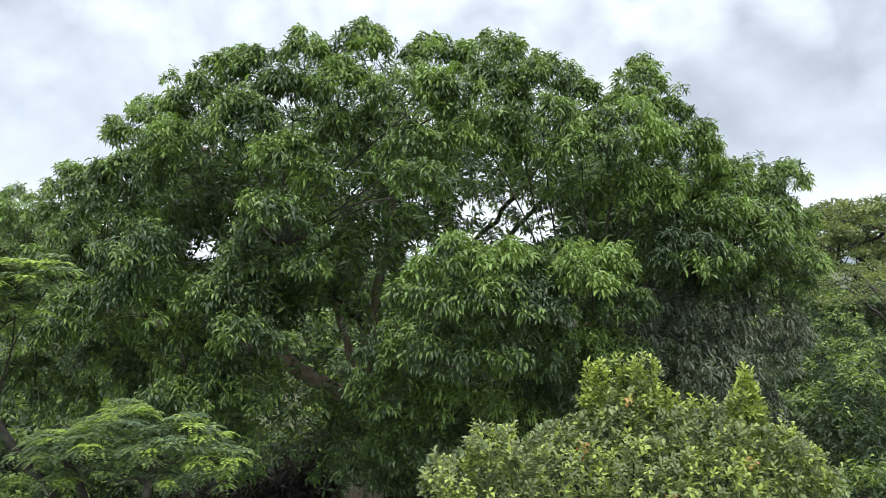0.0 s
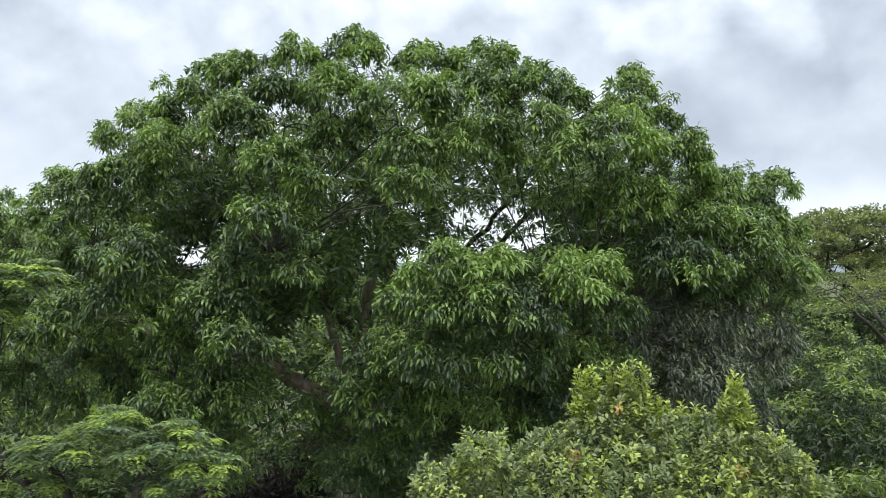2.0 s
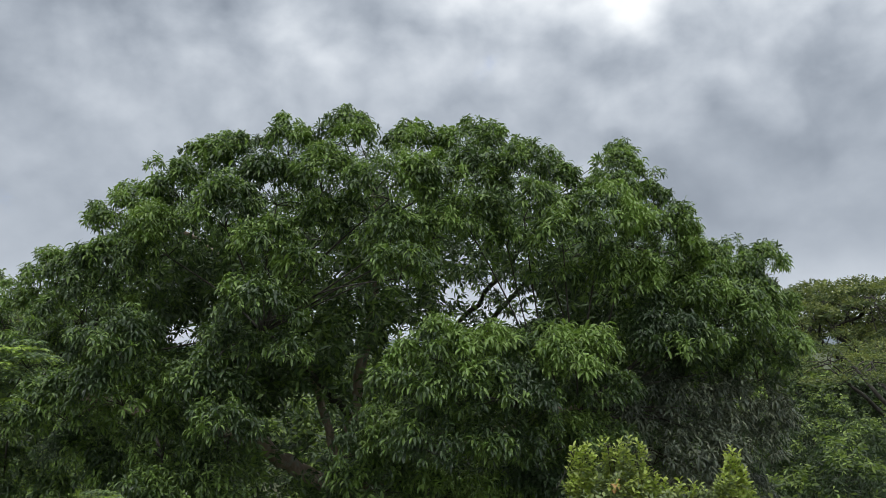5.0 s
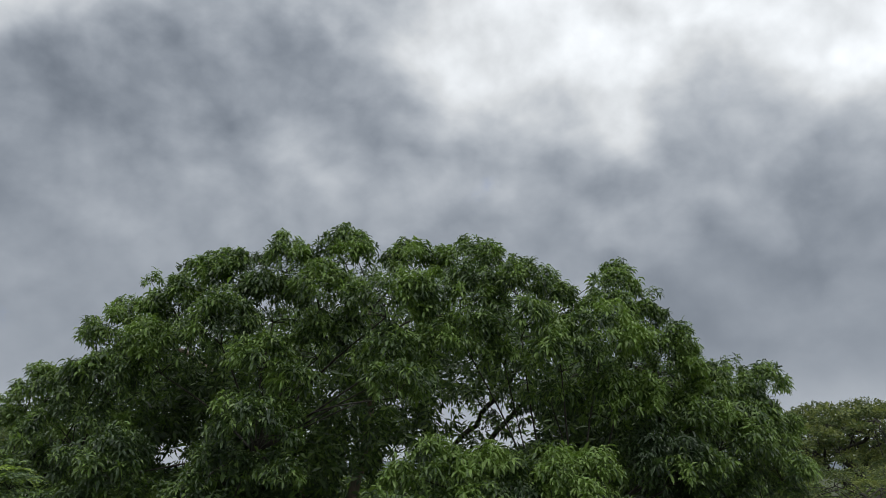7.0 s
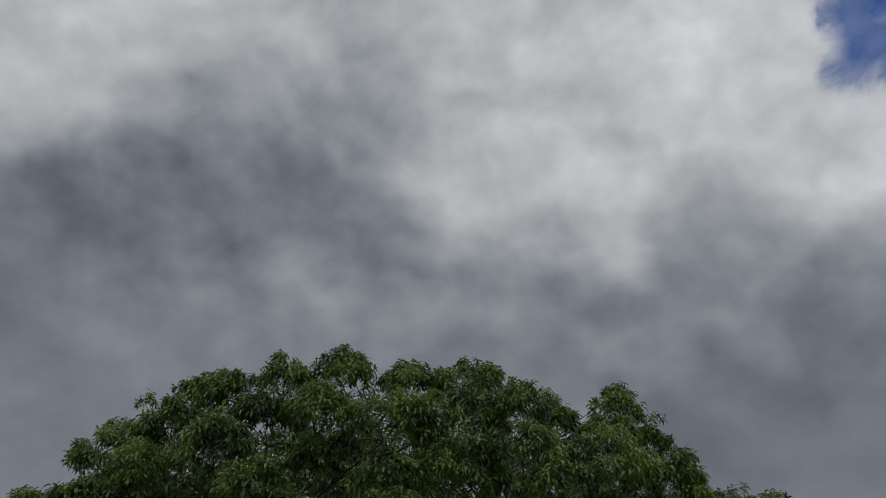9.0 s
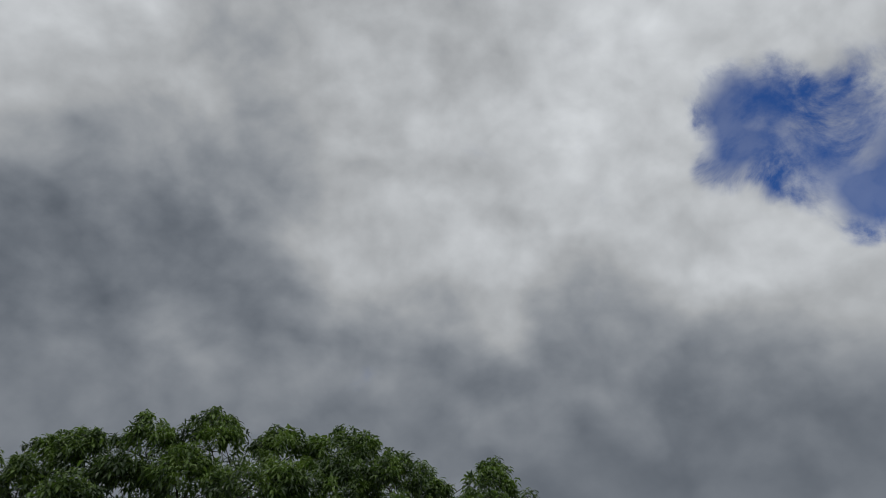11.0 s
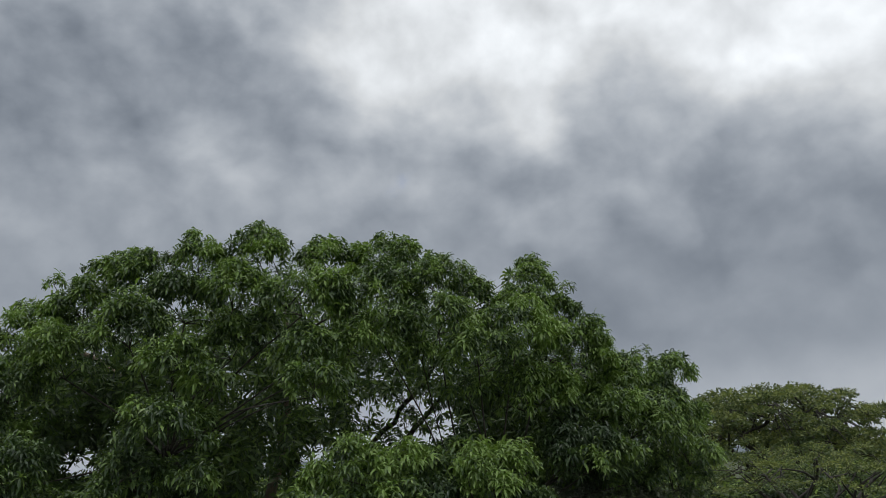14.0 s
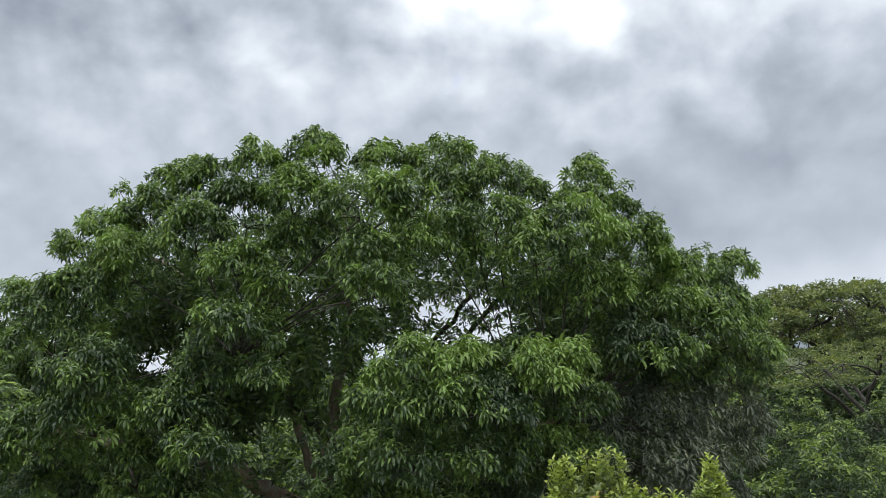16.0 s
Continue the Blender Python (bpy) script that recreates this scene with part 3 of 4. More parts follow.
BOUGH_TIPS = [
    (-2.36, 13.58, 9.82, 0.26), (-1.26, 13.46, 9.90, 0.28), (-3.61, 13.65, 9.52, 0.22), (-2.68, 13.09, 9.38, 0.17),
    (-0.26, 13.05, 9.64, 0.21), (0.78, 13.35, 9.79, 0.22), (1.15, 13.33, 9.71, 0.16), (3.40, 13.88, 9.42, 0.26),
    (3.67, 14.70, 9.78, 0.17), (3.98, 13.76, 9.03, 0.16), (4.26, 13.19, 8.33, 0.17), (-4.72, 14.00, 9.28, 0.18),
    (-4.96, 13.55, 8.77, 0.18), (-5.46, 13.55, 8.42, 0.18), (5.09, 13.29, 7.70, 0.20), (6.13, 14.46, 7.82, 0.21),
    (-7.93, 15.05, 7.35, 0.24), (-6.24, 13.53, 7.63, 0.22), (1.82, 12.97, 9.29, 0.17), (0.33, 12.96, 9.54, 0.15),
    (-3.23, 13.46, 9.51, 0.26), (-3.96, 13.25, 9.04, 0.23), (2.03, 12.78, 9.06, 0.21), (1.57, 12.96, 9.34, 0.21),
]
BOUGH_GAP = [
    (0.72, 15.72, 7.42, 0.17), (1.32, 15.72, 6.98, 0.24), (1.70, 15.72, 6.76, 0.20), (0.96, 15.72, 6.60, 0.17),
    (2.01, 15.72, 7.20, 0.22), (0.34, 15.72, 6.82, 0.22), (1.05, 15.72, 7.34, 0.15), (1.59, 15.72, 7.42, 0.20),
    (-0.59, 15.72, 6.71, 0.26), (-1.03, 15.72, 7.36, 0.24), (-0.91, 15.72, 6.27, 0.24), (-4.19, 15.72, 7.47, 0.28),
    (-4.73, 15.72, 6.82, 0.28), (-3.64, 15.72, 7.58, 0.28),
]
BUSH_BODY = [
    (1.52, 6.86, 4.84, 0.22), (1.27, 6.86, 4.86, 0.13), (1.70, 6.86, 4.92, 0.13), (2.54, 6.86, 4.84, 0.14),
    (2.44, 6.86, 4.59, 0.30), (1.94, 6.86, 4.56, 0.33), (1.40, 6.86, 4.56, 0.36), (0.95, 6.86, 4.47, 0.26),
    (0.37, 6.31, 4.59, 0.22), (0.07, 6.20, 4.36, 0.24), (0.51, 6.42, 4.22, 0.36), (1.01, 6.53, 4.23, 0.41),
    (1.53, 6.42, 4.22, 0.44), (2.13, 6.64, 4.20, 0.46), (2.76, 6.86, 4.33, 0.36), (3.09, 6.86, 4.14, 0.26),
    (1.01, 6.86, 3.44, 0.67), (1.95, 6.86, 3.44, 0.76), (2.85, 6.86, 3.53, 0.57), (0.31, 6.86, 3.53, 0.43),
]
BUSH_SHOOTS = [
    (1.55, 6.86, 5.10, 0.10), (2.55, 6.86, 5.06, 0.10), (1.26, 6.86, 5.07, 0.09), (1.50, 6.86, 5.20, 0.07),
    (1.63, 6.86, 5.21, 0.07), (1.73, 6.86, 5.14, 0.06), (1.33, 6.86, 5.13, 0.06), (1.21, 6.86, 5.14, 0.06),
    (2.53, 6.86, 5.13, 0.06), (2.62, 6.86, 4.97, 0.06), (2.44, 6.86, 4.93, 0.07), (1.87, 6.86, 4.97, 0.07),
    (2.01, 6.86, 4.90, 0.06), (0.83, 6.86, 4.62, 0.06), (0.55, 6.86, 4.60, 0.06), (0.26, 6.86, 4.55, 0.07),
    (0.03, 6.86, 4.44, 0.06), (2.91, 6.86, 4.60, 0.07), (3.10, 6.86, 4.46, 0.07), (3.29, 6.86, 4.27, 0.07),
    (2.16, 6.86, 4.85, 0.06), (2.77, 6.86, 4.65, 0.06),
]
FEATHER_LOBES = [
    (-3.37, 9.52, 3.91, 0.33), (-3.96, 9.52, 4.00, 0.33), (-4.41, 9.52, 3.94, 0.30), (-2.97, 9.52, 4.04, 0.33),
    (-3.70, 9.52, 4.23, 0.30), (-2.61, 9.52, 3.78, 0.28), (-4.74, 9.52, 3.87, 0.20), (-3.10, 9.52, 3.55, 0.21),
    (-3.79, 9.52, 3.65, 0.22), (-4.54, 9.52, 3.55, 0.18), (-2.74, 9.52, 3.55, 0.20),
]
FEATHER_HIGH_LOBES = [
    (-4.62, 8.86, 5.85, 0.34), (-4.24, 8.86, 5.91, 0.22), (-5.08, 8.86, 5.73, 0.43), (-4.74, 8.86, 5.48, 0.31),
    (-5.22, 8.86, 5.24, 0.37),
]
LIMB_TOP = [(-1.54, 15.50, 3.71), (-1.38, 15.50, 4.77), (-1.20, 15.50, 5.73), (-0.99, 15.50, 6.81), (-0.84, 15.28, 7.86), (-0.97, 14.83, 8.94)]
LIMB_LEFT = [(-1.54, 15.50, 3.60), (-1.81, 15.50, 4.56), (-2.02, 15.50, 5.31), (-2.58, 15.28, 6.48), (-3.49, 15.05, 7.52), (-4.44, 14.72, 8.20)]
LIMB_LOW_LEFT = [(-1.43, 15.50, 3.39), (-2.36, 15.28, 3.93), (-3.06, 14.61, 4.46), (-3.89, 13.95, 4.89), (-4.99, 13.28, 5.22), (-6.25, 12.84, 5.60)]
LIMB_RIGHT = [(-1.38, 15.50, 4.24), (-0.48, 15.72, 5.30), (0.50, 15.83, 6.36), (1.27, 15.83, 7.26), (1.89, 15.50, 7.99), (2.26, 15.05, 8.78)]
LIMB_FAR_RIGHT = [(-0.42, 15.72, 5.30), (0.73, 15.94, 6.06), (1.56, 15.94, 6.89), (2.01, 15.72, 7.36), (3.14, 15.28, 7.86), (4.08, 14.83, 7.80), (5.53, 14.61, 6.96)]
LIMB_FRONT = [(-1.43, 15.50, 3.39), (-0.63, 14.39, 3.87), (0.15, 13.28, 4.31), (1.40, 12.18, 4.95), (2.2, 11.8, 5.2)]
LIMB_FRONT_LEFT = [(-1.41, 15.50, 4.83), (-1.76, 14.61, 5.35), (-2.06, 13.28, 5.86), (-2.40, 12.18, 6.30)]
TRUNK_A = [(-5.24, 9.52, 4.30), (-4.93, 9.63, 3.75), (-4.61, 9.74, 3.23)]
TRUNK_B = [(-4.55, 9.74, 3.83), (-4.29, 9.85, 3.20)]
TRUNK_C = [(-3.31, 9.52, 3.78), (-3.45, 9.52, 3.29)]


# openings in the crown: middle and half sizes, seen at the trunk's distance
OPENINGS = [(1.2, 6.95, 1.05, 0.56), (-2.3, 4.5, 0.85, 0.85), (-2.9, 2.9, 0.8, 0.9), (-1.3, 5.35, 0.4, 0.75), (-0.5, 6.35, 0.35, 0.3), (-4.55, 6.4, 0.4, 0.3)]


def build_great_tree():
    rng = np.random.default_rng(11)
    tree = thing("tree", -1.45, 15.5, 0.0, "broad evergreen tree with drooping glossy leaves in a domed crown", "tree")
    fork = [(-1.35, 15.55, -0.3), (-1.5, 15.5, 1.2), (-1.42, 15.5, 2.5), (-1.5, 15.5, 3.7)]
    part("trunk", tube(smooth_line(fork), 0.42, 0.3, 14, 0.08, rng), BARK, tree, "mottled grey-brown trunk", True)
    limbs = [(LIMB_TOP, 0.13, 0.04), (LIMB_LEFT, 0.09, 0.035), (LIMB_LOW_LEFT, 0.17, 0.05), (LIMB_RIGHT, 0.065, 0.03),
             (LIMB_FAR_RIGHT, 0.06, 0.03), (LIMB_FRONT, 0.1, 0.035), (LIMB_FRONT_LEFT, 0.06, 0.03)]
    lines, limb_obs = [], []
    for pts, r0, r1 in limbs:
        line = smooth_line(pts)
        line[1:-1] += rng.normal(0, 0.03, (len(line) - 2, 3))
        lines.append(line)
        limb_obs.append(part("limb", tube(line, r0, r1, 10, 0.1, rng), BARK if r0 > 0.08 else BARK_TWIG, tree, "", True))
    nodes = np.concatenate([ln[6:] for ln in lines])
    owners = [ob for ob, ln in zip(limb_obs, lines) for _ in ln[6:]]
    boughs = [BOUGH_TOP, BOUGH_LEFT, BOUGH_FAR_LEFT, BOUGH_LOW_LEFT, BOUGH_FRONT_LEFT, BOUGH_RIGHT, BOUGH_FRONT_RIGHT,
              BOUGH_CENTRE, BOUGH_LOW, BOUGH_GREY, BOUGH_TIPS, BOUGH_GAP, BOUGH_BACK]
    # young growth per bough, plus painted light: top paler, low and back darker
    BOUGH_PALENESS = {id(BOUGH_TOP): 0.18, id(BOUGH_TIPS): 0.12, id(BOUGH_RIGHT): 0.26, id(BOUGH_LEFT): 0.1, id(BOUGH_FAR_LEFT): 0.12, id(BOUGH_LOW_LEFT): 0.05,
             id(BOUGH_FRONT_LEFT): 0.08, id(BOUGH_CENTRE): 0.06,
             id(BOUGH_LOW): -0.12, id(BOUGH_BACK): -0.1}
    every = np.concatenate(boughs)
    for lobes in boughs:
        greyed, back = lobes is BOUGH_GREY, lobes is BOUGH_BACK
        for one, k in twigs(lobes, nodes, rng, apart=True):
            part("branch", one, BARK_TWIG, owners[k], "", True)
        tufts = lobes if back or greyed or lobes is BOUGH_GAP else clumped(lobes, rng)
        p, w, home = shell(tufts, 0.235 if back else 0.149, rng, flat=0.85 if back else 0.8, others=np.array(every), low=-0.9 if back else -0.45, inner=0.72, shoots=0.0 if back else 0.12)
        hidden = (w[:, 1] > 0.3) & (rng.random(len(p)) < 0.35)
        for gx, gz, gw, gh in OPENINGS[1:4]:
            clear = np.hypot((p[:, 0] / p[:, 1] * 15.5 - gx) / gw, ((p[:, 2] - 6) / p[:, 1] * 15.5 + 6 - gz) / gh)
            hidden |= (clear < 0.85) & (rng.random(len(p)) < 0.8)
        p, w, home = p[~hidden], w[~hidden], home[~hidden]
        paleness = rng.normal(0, 0.19, len(tufts)) + BOUGH_PALENESS.get(id(lobes), 0.0)
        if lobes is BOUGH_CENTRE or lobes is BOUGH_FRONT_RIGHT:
            paleness[:22] += 0.2
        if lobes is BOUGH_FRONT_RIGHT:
            paleness[:11] += 0.4
        spray_tone = paleness[home] + rng.normal(0, 0.1, len(home))
        spray = drooping_sprays(p, w, rng, 0.13, 12, 0.255)
        if lobes is BOUGH_CENTRE:
            spray, spray_tone = loose_leaves(tree, spray, spray_tone, 12, 26, LEAF)
        make = plain_blades if back or lobes is BOUGH_LOW or lobes is BOUGH_GAP else blades
        made = make(*spray, rng)
        leaf_tone = np.repeat(spray_tone, len(made[0]) // len(spray_tone))
        tagged(part("foliage", made, LEAF_SHADED if greyed else LEAF, tree, "mature leaves under the overhang, shade and sky sheen put into their grey-green" if greyed else "", False, leaf_tone), kind="stuff")
    # shaded leaves inside the crown
    heart = []
    for middle, half, many in (((-0.55, 15.4, 5.25), (6.3, 2.8, 4.2), 36000), ((-4.3, 15.2, 6.7), (2.9, 2.0, 2.0), 7000), ((4.0, 15.2, 6.6), (2.2, 2.0, 1.7), 4000)):
        q = rng.uniform(-1, 1, (many, 3))
        far_out = np.linalg.norm(q, axis=1)
        q = q[(far_out > 0.2) & (far_out < 0.97)]
        heart.append(np.array(middle) + q * half)
    p = np.concatenate(heart)
    p = p[p[:, 2] > 2.2]
    keep = np.ones(len(p), bool)
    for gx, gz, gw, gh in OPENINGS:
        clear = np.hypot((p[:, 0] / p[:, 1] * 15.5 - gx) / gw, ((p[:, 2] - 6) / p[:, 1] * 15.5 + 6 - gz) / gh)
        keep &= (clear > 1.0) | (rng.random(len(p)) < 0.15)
    clump = np.array([noise.noise(Vector(v) * 1.6) for v in p])
    p = p[keep & (clump > -0.3)]
    spray = drooping_sprays(p, unit(rng.normal(size=p.shape)), rng, 0.17, 9, 0.34)
    tagged(part("inner_foliage", chips(spray[0], spray[1] - np.array([0, 0, 0.5]), spray[2], 0.36, rng), LEAF, tree, "shaded leaves inside the crown"), kind="stuff")


build_great_tree()


# ---- the round-leaved bush ----
BUSH_LOBES = BUSH_BODY + BUSH_SHOOTS


def build_bush():
    rng = np.random.default_rng(23)
    bush = thing("bush", 1.7, 6.95, 0.0, "dense yellow-green bush of small rounded leaves and upright shoots", "bush")
    stems, stem_obs = [], []
    for x, y in ((1.0, 6.85), (1.6, 6.95), (2.2, 6.85), (2.7, 7.05), (0.6, 6.65)):
        a = np.array([1.7 + (x - 1.7) * 0.25, 6.95 + (y - 6.95) * 0.3, -0.3])
        stems.append(smooth_line([a, (x * 0.6 + 0.7, y, 1.8), (x, y, 4.0)], 5))
        stem_obs.append(part("stem", tube(stems[-1], 0.07, 0.025, 8, 0.1, rng), BARK_DARK, bush, "", True))
    owners = [ob for ob, ln in zip(stem_obs, stems) for _ in ln[5:]]
    for one, k in twigs(BUSH_LOBES, np.concatenate([s[5:] for s in stems]), rng, 0.016, 9, True):
        part("branch", one, BARK_DARK, owners[k], "", True)
    p, w, home = shell(BUSH_BODY, 0.06, rng, flat=1.0, inner=0.78, low=-0.4)
    thin = (w[:, 1] < 0.3) | (rng.random(len(p)) < 0.45)
    p, w, home = p[thin], w[thin], home[thin]
    # upright leafy sprigs above the rounded body
    for i, (x, y, z, r) in enumerate(BUSH_SHOOTS):
        for _ in range(3):
            foot, tip = np.array([x, y, z - 0.34]) + rng.normal(0, 0.05, 3), np.array([x, y, z + r * 0.6]) + rng.normal(0, 0.045, 3)
            s = np.linspace(0, 1, 9)[:, None]
            p = np.concatenate([p, foot + (tip - foot) * s + rng.normal(0, 0.012, (9, 3))])
            w = np.concatenate([w, np.repeat([[0.0, -0.1, 1.0]], 9, 0)])
            home = np.concatenate([home, np.full(9, len(BUSH_BODY) + i)])
    n, count = len(p), 8
    axis = unit(w * 0.7 + [0, 0, 0.7] + rng.normal(0, 0.28, (n, 3)))
    side = unit(np.cross(axis, rng.normal(size=(n, 3))))
    other = np.cross(axis, side)
    turn = (np.arange(count) * 2.4)[None] + rng.uniform(0, 6.28, (n, 1))
    rise = np.linspace(0, 1, count)[None, :, None]
    ahead = side[:, None] * np.cos(turn)[..., None] + other[:, None] * np.sin(turn)[..., None] + axis[:, None] * (0.25 + 0.7 * rise)
    base = p[:, None] + axis[:, None] * (rise - 1) * 0.07
    grown = rng.uniform(0.65, 1.25, (n, count)) * 0.056
    paleness = np.where(np.array(BUSH_LOBES)[:, 3] < 0.2, 0.4, -0.05) + rng.normal(0, 0.06, len(BUSH_LOBES))
    young = (rng.random(n) < 0.05) * 0.5
    spray = (base.reshape(-1, 3), ahead.reshape(-1, 3), grown.ravel(), grown.ravel() * 0.55, np.full(n * count, 0.15))
    # a few withered orange leaves on the near side
    dry = np.array([np.argmin(np.hypot(p[:, 0] - x, p[:, 2] - z) + 0.5 * p[:, 1]) for x, z in ((1.10, 4.70), (1.14, 4.72), (1.53, 4.93), (2.41, 4.50), (1.72, 4.29))])
    rows = (dry[:, None] * count + np.arange(count)).ravel()
    loose_leaves(bush, tuple(v[rows] * k for v, k in zip(spray, (1, 1, 1.35, 1.35, 1))), np.zeros(len(dry)), count, len(dry), LEAF_DRY, 0.65, "withered_leaf")
    spray, spray_tone = loose_leaves(bush, spray, paleness[home] + young + rng.normal(0, 0.08, n), count, 36, LEAF_BUSH, 0.65)
    tagged(part("foliage", blades(*spray, rng, widest=0.65), LEAF_BUSH, bush, "", False, np.repeat(spray_tone, count * 8)), kind="stuff")


build_bush()


# ---- feathery trees ----
def fronds(places, ways, rng, count=6, size=0.27, pairs=12):
    """Compound leaves: a bent stalk with pairs of narrow leaflets."""
    n = len(places)
    a = rng.uniform(0, 6.28, (n, 1)) + np.arange(count)[None] * (6.283 / count) + rng.normal(0, 0.15, (n, count))
    d = unit(np.stack([np.cos(a), np.sin(a), rng.uniform(0.0, 0.4, a.shape)], -1) + ways[:, None] * 0.35).reshape(-1, 3)
    b = np.repeat(places, count, 0)
    s = np.linspace(0.15, 1, pairs)
    long = rng.uniform(0.7, 1.2, (len(d), 1, 1)) * size
    spine = b[:, None] + d[:, None] * s[None, :, None] * long + np.array([0, 0, -1.0]) * (s ** 2)[None, :, None] * long * 0.55
    across = unit(np.cross(d, [0, 0, 1.0]))[:, None]
    heads, ways2 = [], []
    for sign in (-1, 1):
        heads.append(spine)
        ways2.append(np.broadcast_to(across * sign + d[:, None] * 0.45 + [0, 0, -0.1], spine.shape))
    heads, ways2 = np.concatenate(heads).reshape(-1, 3), np.concatenate(ways2).reshape(-1, 3)
    taper = np.tile((0.45 + 0.9 * np.sin(np.pi * (0.1 + 0.8 * s))), 2 * len(d)) * size * 0.24
    return plain_blades(heads, ways2, taper, taper * 0.3, 0.35, rng)


def build_feathery(lobes, trunks, label, seed, spacing, frond=0.27):
    rng = np.random.default_rng(seed)
    x, y = trunks[0][-1][0], trunks[0][-1][1]
    tree = thing("feathery_tree", x, y, 0.0, label, "tree", "feathery trees")
    lines, owners = [], []
    for pts, r in trunks_of(trunks):
        lines.append(smooth_line(pts, 4))
        owners += [part("trunk", tube(lines[-1], r * 0.6, r, 9, 0.1, rng), BARK_DARK, tree, "", True)] * len(lines[-1])
    for one, k in twigs(lobes, np.concatenate(lines), rng, 0.022, 7, True):
        part("branch", one, BARK_DARK, owners[k], "", True)
    p, w, _ = shell(lobes, spacing, rng, flat=0.75, low=-0.25)
    made = fronds(p, w, rng, size=frond)
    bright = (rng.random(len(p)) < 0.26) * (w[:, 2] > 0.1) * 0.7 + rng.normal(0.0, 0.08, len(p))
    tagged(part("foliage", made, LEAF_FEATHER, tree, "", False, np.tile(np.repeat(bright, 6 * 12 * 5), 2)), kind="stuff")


def trunks_of(trunks):
    """Carries each seen stretch of trunk on down into the ground."""
    out = []
    for pts in trunks:
        a, b = np.array(pts[-2]), np.array(pts[-1])
        lean = (b - a) / max(a[2] - b[2], 0.2)
        foot = b + lean * 0.35 * b[2]
        out.append(([*pts, tuple((b + foot) / 2 * [1, 1, 0] + [0, 0, b[2] * 0.5]), (foot[0], foot[1], -0.3)], 0.075))
    return out


build_feathery(FEATHER_LOBES, [TRUNK_C], "small feathery-leaved tree with bright green young fronds", 31, 0.17, 0.2)
build_feathery(FEATHER_HIGH_LOBES, [TRUNK_A, TRUNK_B], "dark leaning trunks under fine grey-green feathery foliage", 37, 0.14, 0.2)


# ---- umbrella-crowned trees behind ----
def build_umbrella(x, y, height, spread, label, seed, layers=4, pads=34, leaf=0.2, thick=300):
    """A flat-topped tree: forking dark limbs that carry tiers of thin leafy pads."""
    rng = np.random.default_rng(seed)
    tree = thing("umbrella_tree", x, y, 0.0, label, "tree", "umbrella trees")
    base = np.array([x, y, 0.0])
    fork = height * 0.36
    part("trunk", tube(smooth_line([base - [0, 0, 0.6], base + [0.15, 0, fork * 0.5], base + [0, 0, fork]], 5), height * 0.035, height * 0.025, 10, 0.1, rng), BARK_DARK, tree, "", True)
    lines = []
    for k in range(8):
        a = k / 8 * 6.283 + rng.uniform(-0.3, 0.3)
        reach, top = spread * rng.uniform(0.55, 0.9), height * rng.uniform(0.76, 0.9)
        start = fork * rng.uniform(0.72, 1.0)
        line = [base + [0.1 * math.cos(a), 0.1 * math.sin(a), start]]
        for share in (0.2, 0.42, 0.62, 0.82, 1.0):
            bend = a + rng.normal(0, 0.22)
            line.append(base + [math.cos(bend) * reach * share, math.sin(bend) * reach * share, start + (top - start) * share ** 0.75])
        main = smooth_line(line, 3)
        lines.append(main)
        bough = part("limb", tube(main, height * 0.019, height * 0.005, 7, 0.12, rng), BARK_DARK, tree, "", True)
        for share in (7, 11):
            b = main[share]
            side = a + rng.choice((-1, 1)) * rng.uniform(0.5, 1.1)
            out = rng.uniform(0.2, 0.34) * spread
            e = b + [math.cos(side) * out, math.sin(side) * out, (height * 0.86 - b[2]) * rng.uniform(0.6, 1.0)]
            side_line = smooth_line([b, (b + e) / 2 + rng.normal(0, 0.04 * spread, 3) * [1, 1, 0.4], e], 4)
            part("branch", tube(side_line, height * 0.009, height * 0.003, 6, 0.1, rng), BARK_DARK, bough, "", True)
            lines.append(side_line)
    nodes = np.concatenate([ln[3:] for ln in lines])
    lobes = []
    for k in range(pads):
        q = math.sqrt((k + 0.5) / pads)
        a = k * 2.39996 + rng.uniform(-0.2, 0.2)
        tier = rng.integers(0, layers)
        z = height * (1.0 - 0.2 * q ** 2.4) - tier * height * 0.055 - rng.uniform(0, 0.03) * height
        r = spread * rng.uniform(0.06, 0.11)
        lobes.append((x + math.cos(a) * spread * q, y + math.sin(a) * spread * q, z - r * 0.3, r))
    tagged(part("branchwork", twigs(lobes[::2], nodes, rng, height * 0.005, 2), BARK_DARK, tree, "", True), kind="stuff")
    leaves, paleness = [], []
    for lx, ly, lz, r in lobes:
        n = int(thick * (r / 0.8) ** 2)
        o = ball_points(n, rng)
        o[:, 2] = np.abs(o[:, 2]) - 0.15
        p = np.array([lx, ly, lz]) + o * r * rng.uniform(0.4, 1.1, (n, 1)) * [1, 1, 0.6]
        leaves.append(chips(p, unit(o * [1, 1, 0.4] + rng.normal(0, 0.5, (n, 3))), rng.uniform(0.6, 1.4, n) * leaf, 0.5, rng))
        # each pad's lit top and dark underside are put into the leaf colour
        paleness.append(np.repeat(rng.normal(0, 0.12) + 0.25 * (o[:, 2] - 0.3), 4))
    tagged(part("crown", join(leaves), LEAF_FAR, tree, "", False, np.concatenate(paleness)), kind="stuff")
    return tree


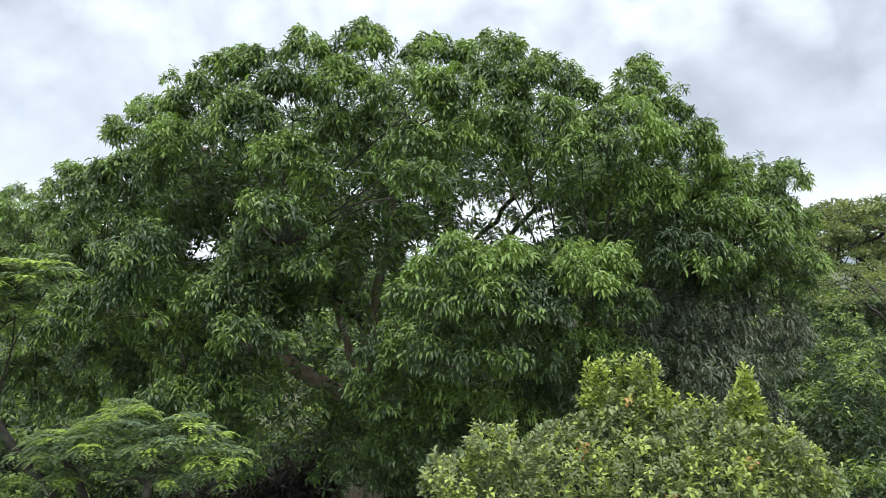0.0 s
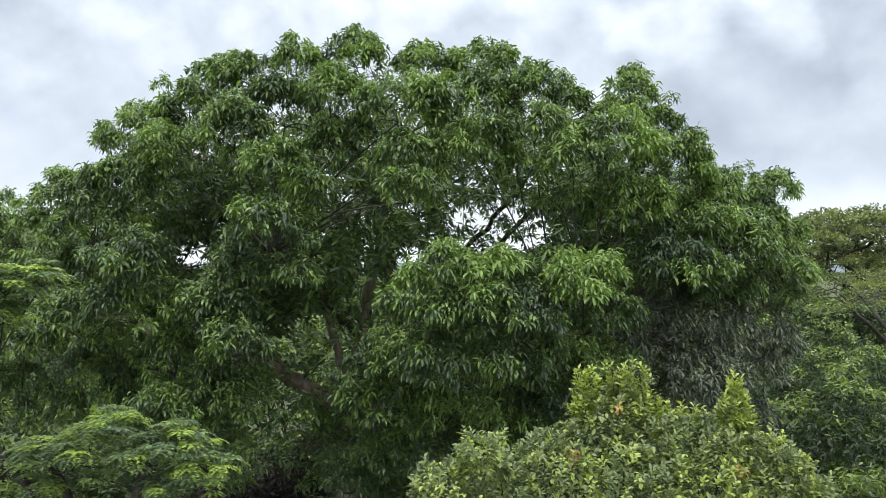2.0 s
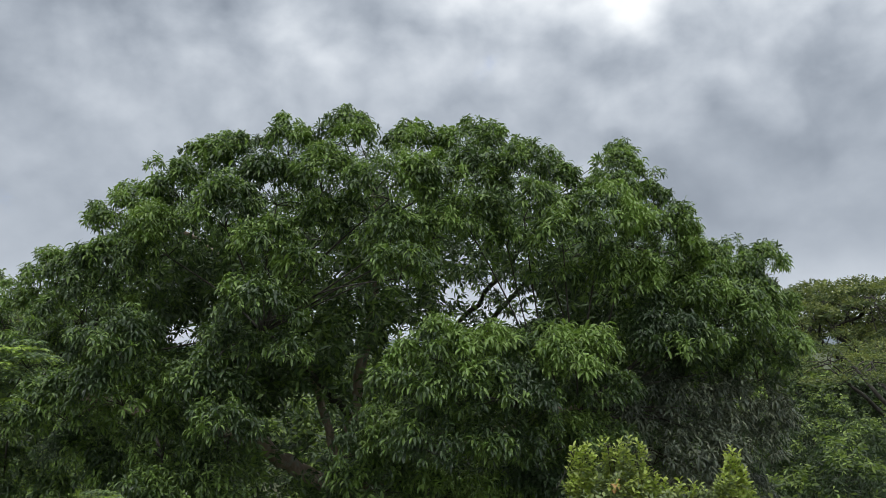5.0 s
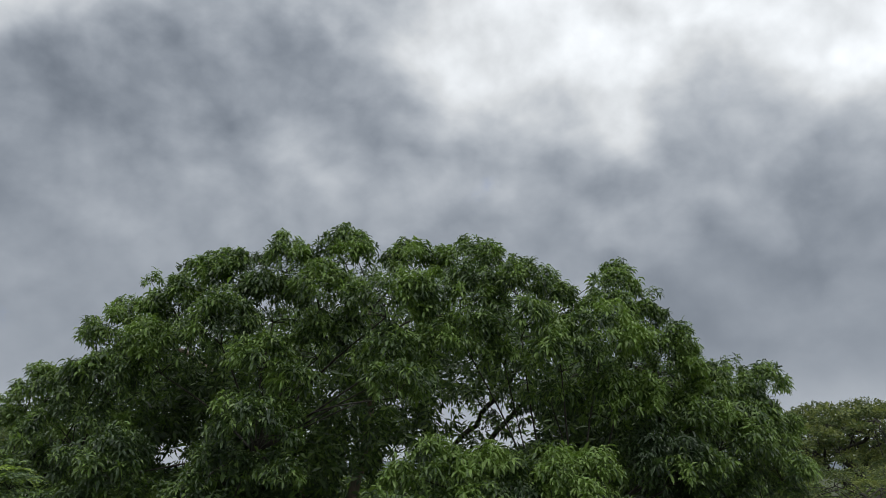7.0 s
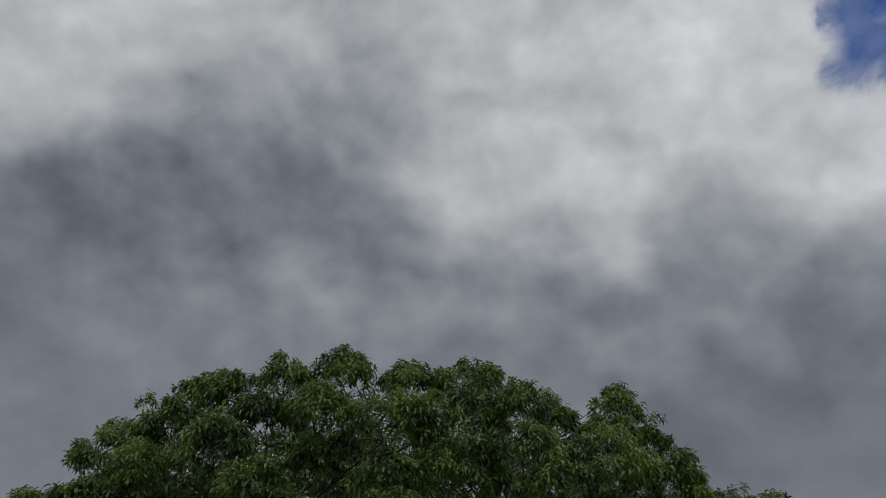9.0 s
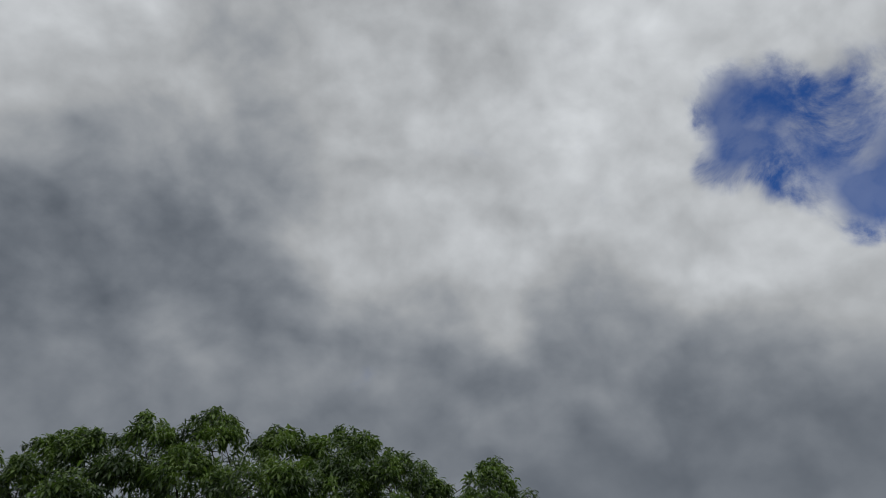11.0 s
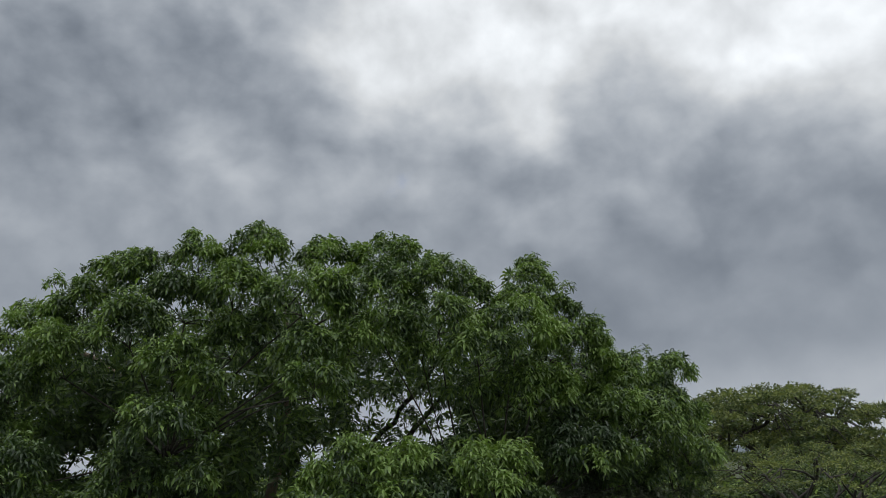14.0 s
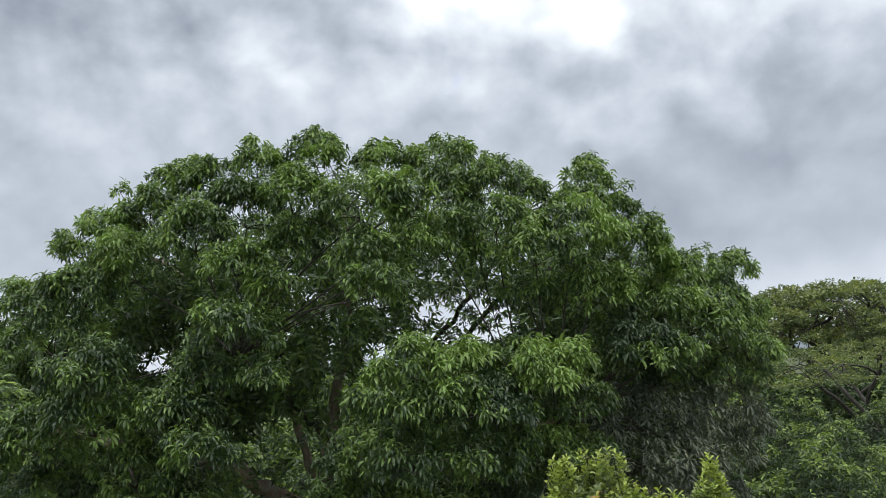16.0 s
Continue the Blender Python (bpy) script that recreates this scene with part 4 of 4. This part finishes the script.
far = build_umbrella(28.5, 53.0, 10.7, 7.8, "flat-topped spreading tree with tiers of olive leaf pads", 41, layers=6, pads=400, leaf=0.23, thick=190)
near = build_umbrella(19.5, 33.2, 6.5, 4.9, "low spreading tree with dark crooked limbs and thin leaf tiers", 43, layers=3, pads=95, leaf=0.13, thick=430)
FAR_ROW = [(12, 62.0, 0.62, 40), (-10, 59.8, 0.62, 120), (-32, 60.9, 0.95, 200), (47, 79.7, 0.8, 310)]
for x, y, s, turn in FAR_ROW:
    copy_thing(far, pose(x, y, 0, 0, 0, turn) @ Matrix.Diagonal((s, s, s, 1)))


# ---- shrubs under the trees ----
def build_shrub(x, y, height, wide, seed, label, name="shrub", group="shrubs under the trees", leaf=None, count=16, spacing=0.235):
    rng = np.random.default_rng(seed)
    shrub = thing(name, x, y, 0.0, label, name.split("_")[-1], group)
    lobes = []
    for k in range(count):
        a, q = k * 2.4, math.sqrt((k + 0.5) / count)
        lobes.append((x + math.cos(a) * wide * q * 0.75, y + math.sin(a) * wide * q * 0.75, height * (0.78 - 0.4 * q * q) * rng.uniform(0.8, 1.1), wide * rng.uniform(0.28, 0.42) * (12 / count) ** 0.25))
    stems = []
    for k in range(4):
        a = k * 1.6 + 0.3
        stems.append(smooth_line([(x, y, -0.3), (x + math.cos(a) * wide * 0.2, y + math.sin(a) * wide * 0.2, height * 0.3), (x + math.cos(a) * wide * 0.4, y + math.sin(a) * wide * 0.4, height * 0.6)], 4))
        part("stem", tube(stems[-1], 0.06, 0.02, 6, 0.1, rng), BARK_DARK, shrub, "", True)
    tagged(part("branchwork", twigs(lobes, np.concatenate(stems), rng, 0.015, 4), BARK_DARK, shrub, "", True), kind="stuff")
    p, w, _ = shell(lobes, spacing, rng)
    spray = drooping_sprays(p, w, rng, spacing * 0.7, 8, 0.42)
    # top light painted in: leaves paler where they face up and sit higher
    paleness = np.repeat(np.repeat(w[:, 2] * 0.45 - 0.24 + 0.45 * (p[:, 2] / height - 0.62), 8), 4)
    tagged(part("foliage", chips(spray[0], spray[1] - np.array([0, 0, 0.4]), spray[2], 0.4, rng), leaf or LEAF_SHRUB, shrub, "", False, paleness), kind="stuff")
    return shrub


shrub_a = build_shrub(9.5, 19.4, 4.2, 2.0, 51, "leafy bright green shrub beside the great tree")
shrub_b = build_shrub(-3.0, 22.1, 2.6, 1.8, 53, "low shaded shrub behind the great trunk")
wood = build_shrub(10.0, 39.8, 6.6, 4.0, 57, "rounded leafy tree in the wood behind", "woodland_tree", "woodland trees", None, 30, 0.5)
WOOD_ROW = [(-4.5, 26.0, 0.8, 15), (-10.5, 27.1, 0.85, 95), (1.5, 27.7, 0.8, 170), (-17.5, 24.4, 0.9, 220), (6.0, 29.9, 0.85, 300), (-3, 42.1, 1.0, 30), (-13, 41.0, 1.0, 80),
            (-23, 42.1, 1.1, 130), (-34, 46.5, 1.2, 190), (20, 45.4, 1.0, 320), (29, 44.3, 0.92, 10), (38, 50.9, 1.0, 60), (49, 62.0, 1.1, 110), (62, 70.8, 1.1, 160), (24, 45, 0.95, 200), (17.5, 46, 0.95, 25), (31, 49.5, 0.8, 250)]
for x, y, s, turn in WOOD_ROW:
    copy_thing(wood, pose(x, y, 0, 0, 0, turn) @ Matrix.Diagonal((s, s, s, 1)))
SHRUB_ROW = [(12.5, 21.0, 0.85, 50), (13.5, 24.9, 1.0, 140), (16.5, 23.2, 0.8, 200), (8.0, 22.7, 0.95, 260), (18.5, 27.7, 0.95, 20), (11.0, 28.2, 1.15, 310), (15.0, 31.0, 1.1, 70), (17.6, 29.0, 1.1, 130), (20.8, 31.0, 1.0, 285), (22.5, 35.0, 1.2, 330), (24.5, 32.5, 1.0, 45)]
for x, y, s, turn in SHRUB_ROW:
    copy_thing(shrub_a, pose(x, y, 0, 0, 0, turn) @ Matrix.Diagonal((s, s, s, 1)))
# the nearer left and right ones are added to stand in for shaded ground
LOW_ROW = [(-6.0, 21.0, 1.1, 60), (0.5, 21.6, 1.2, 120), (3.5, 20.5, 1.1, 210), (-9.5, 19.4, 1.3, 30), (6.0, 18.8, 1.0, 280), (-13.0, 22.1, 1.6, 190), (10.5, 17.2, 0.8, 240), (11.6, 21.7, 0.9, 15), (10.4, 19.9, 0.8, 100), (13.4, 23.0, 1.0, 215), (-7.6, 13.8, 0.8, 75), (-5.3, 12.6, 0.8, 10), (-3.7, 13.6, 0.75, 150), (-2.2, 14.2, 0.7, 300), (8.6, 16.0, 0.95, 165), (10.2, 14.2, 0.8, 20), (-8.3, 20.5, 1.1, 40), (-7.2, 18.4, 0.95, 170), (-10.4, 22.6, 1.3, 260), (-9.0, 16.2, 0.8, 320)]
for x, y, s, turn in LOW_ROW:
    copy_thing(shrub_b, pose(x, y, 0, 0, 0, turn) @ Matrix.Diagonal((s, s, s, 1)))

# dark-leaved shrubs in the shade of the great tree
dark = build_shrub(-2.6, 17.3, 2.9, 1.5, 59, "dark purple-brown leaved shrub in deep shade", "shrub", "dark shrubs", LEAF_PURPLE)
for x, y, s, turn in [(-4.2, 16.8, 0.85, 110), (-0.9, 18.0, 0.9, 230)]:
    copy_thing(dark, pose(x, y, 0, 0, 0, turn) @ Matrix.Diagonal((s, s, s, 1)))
